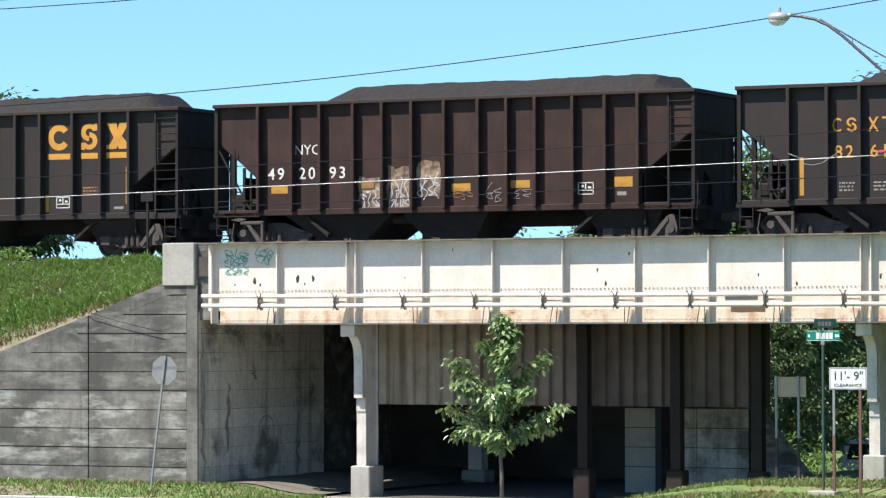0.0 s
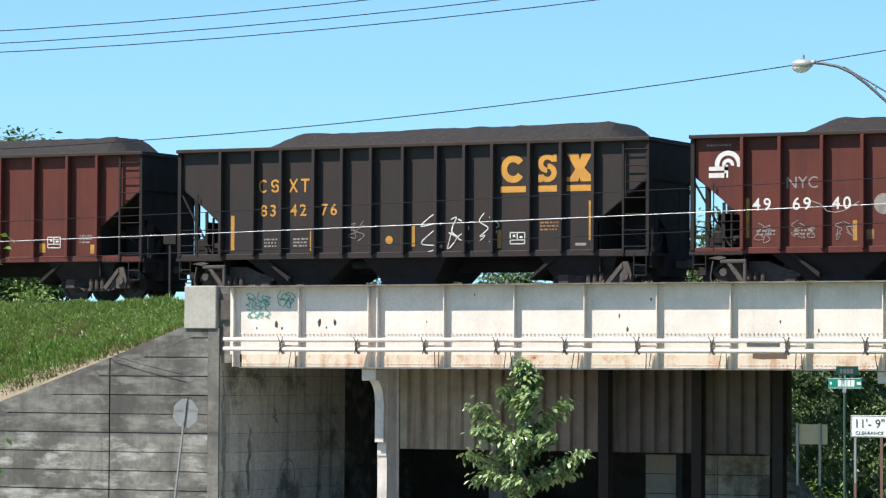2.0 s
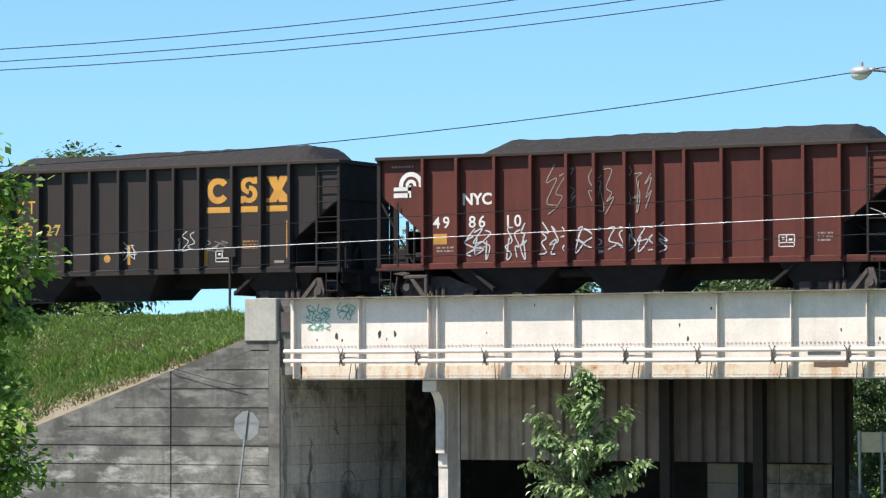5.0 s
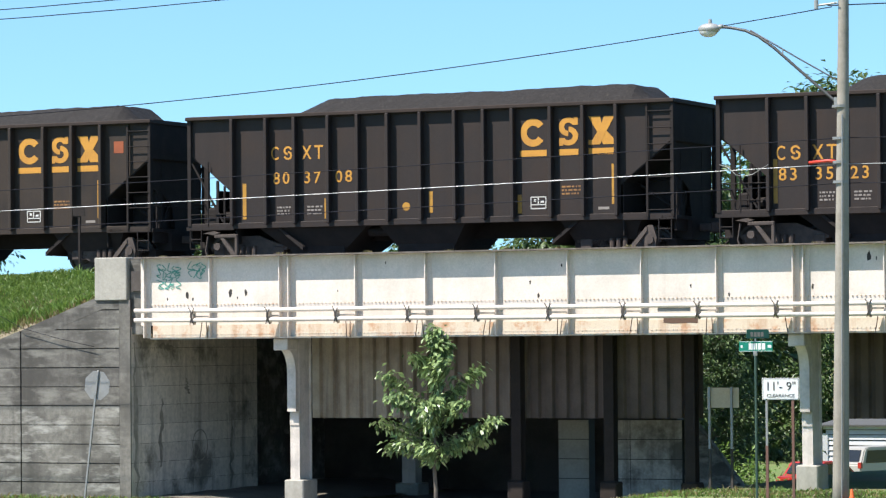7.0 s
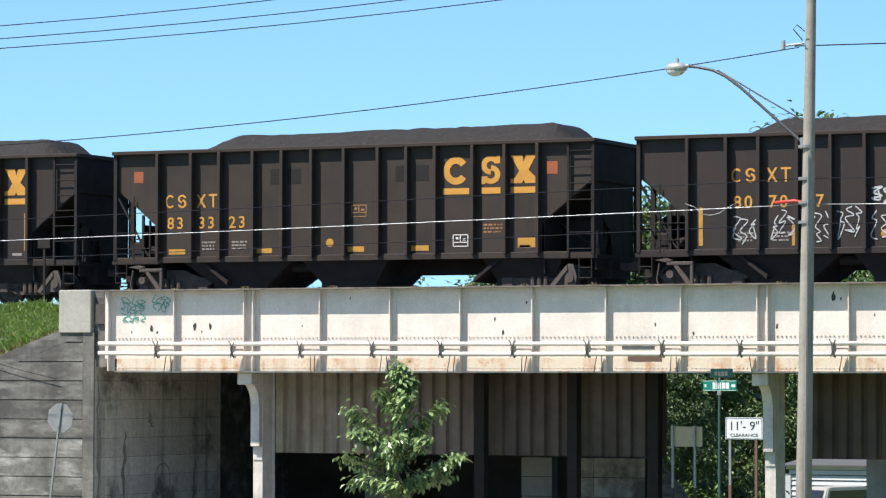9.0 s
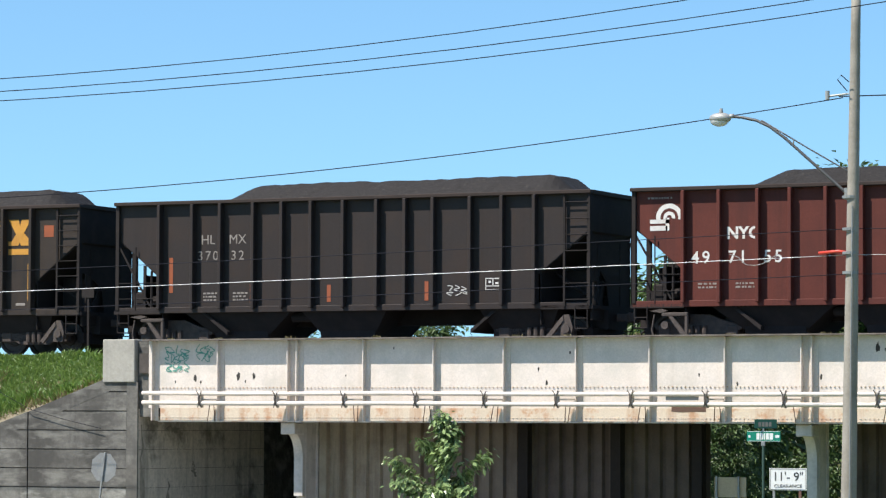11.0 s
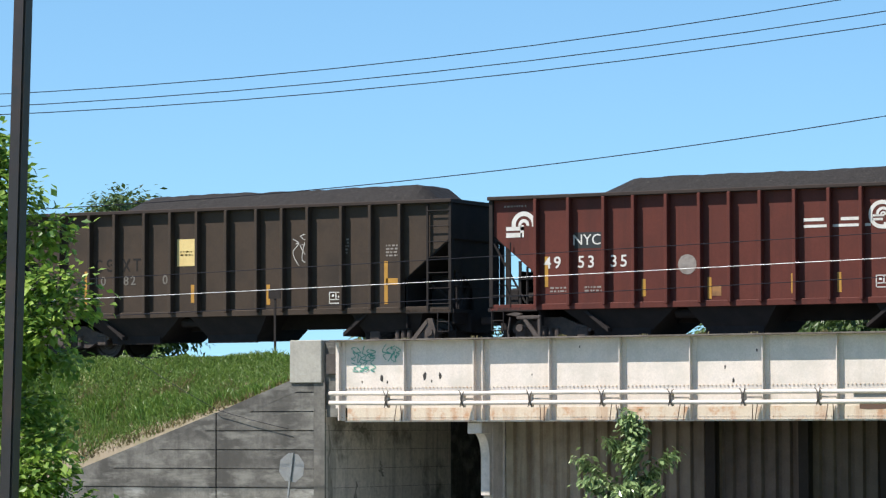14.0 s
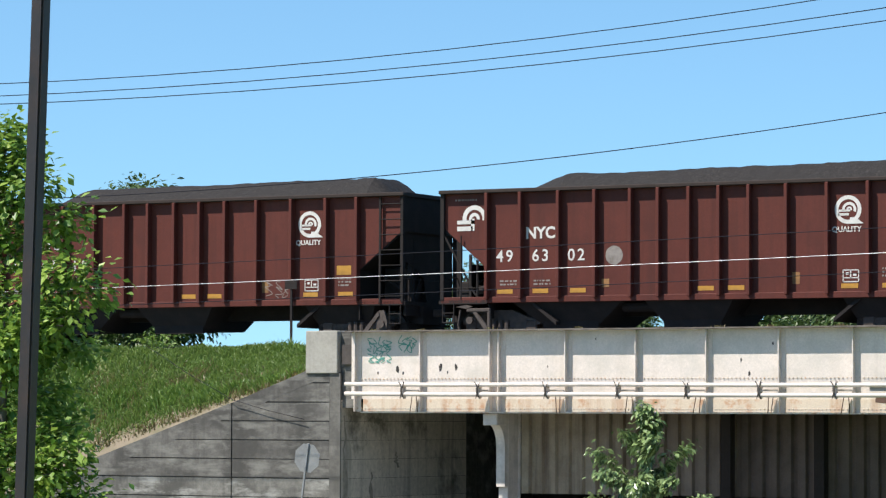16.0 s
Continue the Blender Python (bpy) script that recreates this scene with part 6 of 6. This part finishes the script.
def street_sign():
    g = ground_z(-25.33, 70.8)
    s = thing("street_name_sign", "two crossed green street name blades on a dark green post", "sign", pose(-25.33, 70.8, g))
    part("post", tube(bmesh.new(), [(0, 0, -0.3), (0, 0, 3.83 - g)], 0.032, 8), M["dark_green"], s)
    part("cap", boxed(-0.04, 0.04, -0.03, 0.03, 3.78 - g, 3.88 - g), M["galv"], s)
    lo = part("blade", boxed(-0.38, 0.4, -0.005, 0.005, 3.87 - g, 4.1 - g, bevel=0.003), M["sign_green"], s)
    part("border", bars((-0.37, 0.39, 4.085 - g, 4.093 - g), (-0.37, 0.39, 3.877 - g, 3.885 - g)), M["sign_white"], s, m=pose(0, -0.009, 0))
    for x, w, h in ((-0.32, 0.045, 0.06), (-0.12, 0.07, 0.14), (-0.035, 0.07, 0.14), (0.03, 0.03, 0.14), (0.1, 0.07, 0.14), (0.19, 0.08, 0.14), (0.33, 0.09, 0.06)):
        part("letter_bar", bars((x - w / 2, x + w / 2, 3.985 - g - h / 2, 3.985 - g + h / 2)), M["sign_white"], s, m=pose(0, -0.008, 0))
    part("blade", boxed(-0.26, 0.26, -0.005, 0.005, 4.16 - g, 4.36 - g, bevel=0.003), M["dark_blade"], s, m=pose(0.05, 0.02, 0, 0, 0, 38))
    for x, w in ((-0.14, 0.06), (-0.06, 0.06), (0.02, 0.06), (0.1, 0.06)):
        part("letter_bar", bars((x - w / 2, x + w / 2, 4.2 - g, 4.3 - g)), M["white_old"], s, m=pose(0.05, 0.02, 0, 0, 0, 38) @ pose(0, -0.008, 0))
    part("bracket", boxed(-0.02, 0.02, -0.02, 0.02, 4.1 - g, 4.17 - g), M["galv"], s)
    return s


M["dark_blade"] = mat("dark_green_sign_face", (0.01, 0.075, 0.055), 0.5)
street_sign()


def back_sign():
    s = thing("sign_board", "tan back of a rectangular sign board on two posts", "sign", pose(-28.03, 76.0, 0.34))
    part("board", boxed(-0.4, 0.4, 0.03, 0.045, 2.18, 2.66, bevel=0.005), M["sign_brown"], s)
    for x in (-0.34, 0.22):
        part("post", boxed(x - 0.025, x + 0.025, -0.02, 0.03, 1.2, 2.68), M["galv"], s)
        part("post_foot", boxed(x - 0.03, x + 0.03, -0.022, 0.032, -0.3, 1.2), M["hole"], s, "dark lower post")
    return s


back_sign()


def marker_post():
    s = thing("marker_post", "thin dark steel marker post beside the railway track", "post", pose(-47.15, 78.3, 5.9))
    part("post", boxed(-0.03, 0.03, -0.02, 0.02, -0.3, 1.9), M["under"], s)
    part("plate", boxed(-0.19, 0.19, -0.035, -0.022, 1.7, 1.96), M["under"], s)
    return s


marker_post()


# ---- poles, lamp, wires ----
def utility_pole():
    g = ground_z(-23.3, 70.5)
    p = thing("utility_pole", "weathered grey wooden utility pole with a curved street lamp arm", "utility pole", pose(-23.31, 70.5, g))
    top = 14.0
    part("pole", tube(bmesh.new(), [(0.018 * k, 0, -0.5 + (top + 0.5 - g) * k / 14) for k in range(15)], 0.185, 14, 0.1), M["wood_pole"], p, smooth=True)
    arm = [(0.16, 0, 9.2 - g), (-0.03, 0, 9.33 - g), (-0.61, 0, 9.84 - g), (-1.4, 0, 10.54 - g), (-1.75, 0, 10.8 - g), (-2.06, 0, 10.95 - g), (-2.4, 0, 11.03 - g), (-2.66, 0, 11.06 - g)]
    part("lamp_arm", tube(bmesh.new(), arm, 0.033, 8), M["arm_steel"], p, smooth=True)
    part("lamp_strut", tube(bmesh.new(), [(0.16, 0.02, 9.72 - g), (-0.03, 0.02, 9.81 - g), (-0.87, 0.02, 10.3 - g), (-1.4, 0.02, 10.62 - g), (-1.95, 0.02, 10.95 - g)], 0.018, 6), M["arm_steel"], p, smooth=True)
    part("strut_tie", tube(bmesh.new(), [(-1.2, 0, 10.36 - g), (-1.2, 0, 10.5 - g)], 0.016, 6), M["galv"], p)
    part("arm_bracket", boxed(-0.02, 0.16, -0.06, 0.06, 9.15 - g, 9.4 - g), M["galv"], p)
    for z in (7.55, 7.98, 8.5, 9.2):
        part("pole_clamp", tube(bmesh.new(), [(0.1, 0, z - 0.03 - g), (0.1, 0, z + 0.03 - g)], 0.175, 12), M["galv"], p)
    part("insulator_arm", tube(bmesh.new(), [(0.1, -0.1, 11.45 - g), (-0.35, -0.2, 11.4 - g)], 0.025, 6), M["galv"], p)
    part("insulator", tube(bmesh.new(), [(-0.35, -0.2, 11.33 - g), (-0.35, -0.2, 11.52 - g)], 0.05, 8), M["lamp_shell"], p)
    part("cable_loop", tube(bmesh.new(), [(0.1, -0.2, 11.5 - g), (-0.1, -0.25, 11.75 - g), (-0.02, -0.25, 11.85 - g), (0.14, -0.2, 11.7 - g)], 0.012, 5), M["wire"], p)
    part("conduit", tube(bmesh.new(), [(0.1, -0.2, -0.2), (0.2, -0.16, 9.0 - g)], 0.02, 6), M["galv"], p)
    # lamp head
    head = part("lamp_head", lamp_shell(), M["lamp_shell"], p, "grey cobra lamp head", pose(-2.91, 0, 11.03 - g), smooth=True)
    bm = bmesh.new()
    bmesh.ops.create_uvsphere(bm, u_segments=14, v_segments=8, radius=0.5, matrix=Matrix.Diagonal((0.44, 0.3, 0.3, 1)))
    part("lens", bm, M["lamp_glass"], head, "milky glass bowl", pose(-0.02, 0, -0.04), smooth=True)
    bm = bmesh.new()
    bmesh.ops.create_cone(bm, segments=10, radius1=0.045, radius2=0.035, depth=0.09, cap_ends=True)
    part("photocell", bm, M["lamp_shell"], head, m=pose(0.02, 0, 0.17))
    return p


def lamp_shell():
    bm = bmesh.new()
    bmesh.ops.create_uvsphere(bm, u_segments=16, v_segments=10, radius=0.5, matrix=Matrix.Diagonal((0.52, 0.34, 0.25, 1)))
    tube(bm, [(0.2, 0, 0.03), (0.32, 0, 0.04)], 0.05, 8)
    return bm


utility_pole()


def black_pole():
    p = thing("light_pole", "tall dark bronze square steel pole beside the tree", "pole", pose(-18.61, 26, ground_z(-18.6, 26)))
    g = ground_z(-18.6, 26)
    bm = bmesh.new()
    lean = 0.03
    for z0, z1 in ((-0.3, 11.0),):
        bm2 = [(-0.07, -0.07), (0.07, -0.07), (0.07, 0.07), (-0.07, 0.07)]
        lo = [bm.verts.new((x + lean * z0, y, z0)) for x, y in bm2]
        hi = [bm.verts.new((x + lean * z1, y, z1)) for x, y in bm2]
        bm.faces.new(lo[::-1]), bm.faces.new(hi)
        for i in range(4):
            bm.faces.new((lo[i], lo[(i + 1) % 4], hi[(i + 1) % 4], hi[i]))
    bmesh.ops.bevel(bm, geom=[e for e in bm.edges if abs(e.verts[0].co.z - e.verts[1].co.z) > 1], offset=0.018, segments=2, affect='EDGES')
    part("shaft", bm, M["black_pole"], p)
    part("base_plate", boxed(-0.2, 0.2, -0.2, 0.2, -0.02, 0.03, bevel=0.008), M["black_pole"], p)
    return p


black_pole()


def wire(name, label, a, b, sag, r, material):
    a, b = Vector(a), Vector(b)
    pts = []
    for k in range(41):
        t = k / 40
        q = a.lerp(b, t)
        q.z -= sag * 4 * t * (1 - t)
        pts.append(q)
    return tagged(part(name, tube(bmesh.new(), pts, r, 5), M[material], smooth=True), label, "wire")


for z0, z1, mt, r in ((8.52, 7.3, "wire", 0.009), (7.95, 6.92, "wire_bright", 0.0075), (7.53, 6.42, "wire", 0.009)):
    wire("overhead_cable", "overhead cable strung from the utility pole", (-23.3, 70.7, z0), (-85, 71.2, z1), 0.15, r, mt)
    wire("overhead_cable", "overhead cable strung from the utility pole", (-23.1, 70.7, z0), (30, 71.2, z0 + 0.5), 0.3, r, mt)
wire("lamp_feed_wire", "thin black wire rising towards the lamp pole", (-23.5, 70.9, 11.42), (-70, 70.9, 10.448), 1.196, 0.012, "wire")
wire("lamp_feed_wire", "thin black wire leaving the pole", (-23.5, 70.6, 11.42), (30, 71.2, 12.5), 0.4, 0.014, "wire")
for c2, c1, c0 in ((0.00314, 0.21832, 13.96), (0.00279, 0.19462, 13.338), (0.00281, 0.19244, 13.084)):
    xa, xb = 8.0, -70.0
    wire("power_line", "thin black power line high above the road", (xa, 50, c2 * xa * xa + c1 * xa + c0), (xb, 50, c2 * xb * xb + c1 * xb + c0), c2 * (xa - xb) ** 2 / 4, 0.0085, "wire")
# from x -46.56 on, the tube models the wire's shadow line on the wall
tagged(part("guy_wire", tube(bmesh.new(), [(-50.0, 75.5, 6.07), (-48.3, 74.95, 5.3), (-46.56, 74.4, 4.6), (-45.5, 74.4, 4.33), (-44.4, 74.4, 4.1)], 0.008, 5), M["wire"], smooth=True), "thin dark guy wire over the bank, its shadow line modelled along the wall", "wire")
tagged(part("jumper_wire", tube(bmesh.new(), [(-26.08, 70.68, 8.02), (-25.86, 70.68, 7.94), (-25.7, 70.68, 7.78), (-25.5, 70.68, 7.75), (-25.29, 70.68, 7.79), (-25.09, 70.68, 7.91), (-24.94, 70.68, 7.99)], 0.008, 6), M["galv"], smooth=True),
       "slack grey jumper wire looped between the cables", "wire")


def splice_sleeve(x, z):
    return tagged(part("cable_splice", tube(bmesh.new(), [(x - 0.45, 70.7, z + 0.02), (x, 70.66, z + 0.05), (x + 0.35, 70.7, z)], 0.035, 8), M["red_sleeve"], smooth=True), "red plastic sleeve on an overhead cable", "cable splice")


M["red_sleeve"] = mat("red_plastic", (0.5, 0.04, 0.02), 0.5)
splice_sleeve(-23.55, 7.98)


# ---- beyond the bridge ----
def vehicle(name, label, m, paint, length, height, van):
    v = thing(name, label, "car", m)
    L, H = length / 2, height
    if van:
        ol = [(-L, 0.3), (-L, 0.95), (-L + 0.1, 1.05), (-L + 0.3, H - 0.08), (-L + 0.5, H), (L - 1.75, H), (L - 1.5, H - 0.06), (L - 0.95, 1.05), (L - 0.15, 0.85), (L, 0.65), (L, 0.3)]
        gl = [(-L + 0.32, 1.02), (-L + 0.47, H - 0.14), (L - 1.65, H - 0.14), (L - 1.12, 1.02)]
    else:
        ol = [(-L, 0.3), (-L, 0.8), (-L + 0.5, 0.9), (-L + 1.0, H), (L - 1.7, H), (L - 1.0, 0.92), (L - 0.1, 0.75), (L, 0.6), (L, 0.3)]
        gl = [(-L + 0.7, 0.92), (-L + 1.08, H - 0.08), (L - 1.75, H - 0.08), (L - 1.2, 0.92)]
    bm = prism(bmesh.new(), ol, 'y', -0.88, 0.88)
    bmesh.ops.bevel(bm, geom=bm.edges[:], offset=0.05, segments=2, affect='EDGES')
    part("body", bm, M[paint], v)
    part("side_glass", prism(bmesh.new(), gl, 'y', -0.892, -0.884), M["glass"], v, "dark side glass")
    if van:
        back = [(-L + 0.09, 1.08), (-L + 0.275, H - 0.12), (-L + 0.255, H - 0.12), (-L + 0.07, 1.08)]
        front = [(L - 1.0, 1.08), (L - 1.47, H - 0.1), (L - 1.44, H - 0.09), (L - 0.96, 1.09)]
    else:
        back = [(-L + 0.53, 0.94), (-L + 0.95, H - 0.05), (-L + 0.92, H - 0.04), (-L + 0.5, 0.95)]
        front = [(L - 1.06, 0.96), (L - 1.66, H - 0.05), (L - 1.63, H - 0.04), (L - 1.03, 0.98)]
    part("rear_glass", prism(bmesh.new(), back, 'y', -0.7, 0.7), M["glass"], v, "dark rear glass")
    part("windscreen", prism(bmesh.new(), front, 'y', -0.72, 0.72), M["glass"], v)
    for x in (-L + 0.85, L - 0.9):
        for y in (-0.8, 0.8):
            w = part("wheel", tube(bmesh.new(), [(0, -0.1, 0), (0, 0.1, 0)], 0.32, 18), M["tyre"], v, m=pose(x, y, 0.32))
            part("rim", tube(bmesh.new(), [(0, -0.112, 0), (0, 0.05, 0)], 0.19, 14), M["galv"], w)
    part("tail_lamp", boxed(-L - 0.01, -L + 0.1, -0.9, -0.72, 0.8, 1.05), M["car_paint_red"], v)
    part("bumper", boxed(-L - 0.05, -L + 0.15, -0.86, 0.86, 0.32, 0.55, bevel=0.04), M["galv"], v)
    part("number_plate", boxed(-L - 0.06, -L - 0.052, -0.15, 0.15, 0.6, 0.72), M["sign_white"], v)
    return v


M["car_white"] = mat("white_car_paint", (0.55, 0.55, 0.54), 0.35)
vehicle("minivan", "silver minivan parked beyond the bridge", pose(-45.25, 142.5, -2.26, 0, 0, 67), "car_silver", 4.7, 1.7, True)
vehicle("red_car", "red hatchback parked beyond the bridge", pose(-44.2, 131.5, -2.24, 0, 0, 72), "car_paint_red", 4.1, 1.4, False)


WHITE_CAR = vehicle("white_car", "white hatchback driving past beyond the bridge", pose(-37.5, 113, -1.42), "car_white", 4.2, 1.7, True)


def pier_wing():
    return tagged(part("wall_pier_wing", prism(bmesh.new(), [(-30.6, -0.3), (-28.5, -0.3), (-30.35, 2.1), (-30.6, 2.1)], 'y', 80.15, 80.5), M["concrete"]), "dark sloping concrete wing wall beside the pier", "wall", kind="structure")


pier_wing()
tagged(part("concrete_pad", boxed(-25.53, -24.89, 70.3, 70.75, ground_z(-25.3, 70.5) - 0.3, ground_z(-25.3, 70.5) - 0.03, bevel=0.02), M["concrete_clean"]), "small flat concrete pad in the grass", "pad")


def far_house():
    h = thing("house", "low white clapboard building behind the parked cars", "house", pose(-50.25, 150, -2.3))
    part("wall", boxed(0, 16, 0.03, 7, -0.3, 2.37), M["joint"], h)
    bm = prism(bmesh.new(), [(-0.05, 0.0), (0.03, 0.0), (0.03, 0.2), (0.0, 0.2)], 'x', 0.0, 16)
    me = bpy.data.meshes.new("clapboard")
    bm.to_mesh(me)
    bm.free()
    me.materials.append(M["house_white"])
    for k in range(9):
        place("clapboard", me, h, m=pose(0, 0, 0.05 + k * 0.245))
    part("fascia", boxed(-0.1, 16.1, -0.1, -0.02, 2.24, 2.37), M["house_white"], h)
    part("corner_board", boxed(-0.15, 0.1, -0.09, 0.05, -0.2, 2.05), M["house_white"], h)
    part("roof", prism(bmesh.new(), [(-0.3, 2.38), (-0.3, 2.46), (3.5, 2.75), (7.4, 2.46), (7.4, 2.38)], 'x', -0.3, 16.3), M["house_roof"], h)
    return h


far_house()


def traffic_cone():
    c = thing("traffic_cone", "small orange traffic cone at the foot of the pole", "traffic cone", pose(-22.98, 70.3, ground_z(-22.98, 70.3)))
    bm = bmesh.new()
    bmesh.ops.create_cone(bm, segments=14, radius1=0.075, radius2=0.02, depth=0.26, cap_ends=True, matrix=Matrix.Translation((0, 0, 0.15)))
    part("cone", bm, M["cone"], c)
    part("base", boxed(-0.1, 0.1, -0.1, 0.1, -0.02, 0.025, bevel=0.008), M["cone"], c)
    return c


M["cone"] = mat("orange_plastic", (0.7, 0.13, 0.03), 0.5)
traffic_cone()


motions()
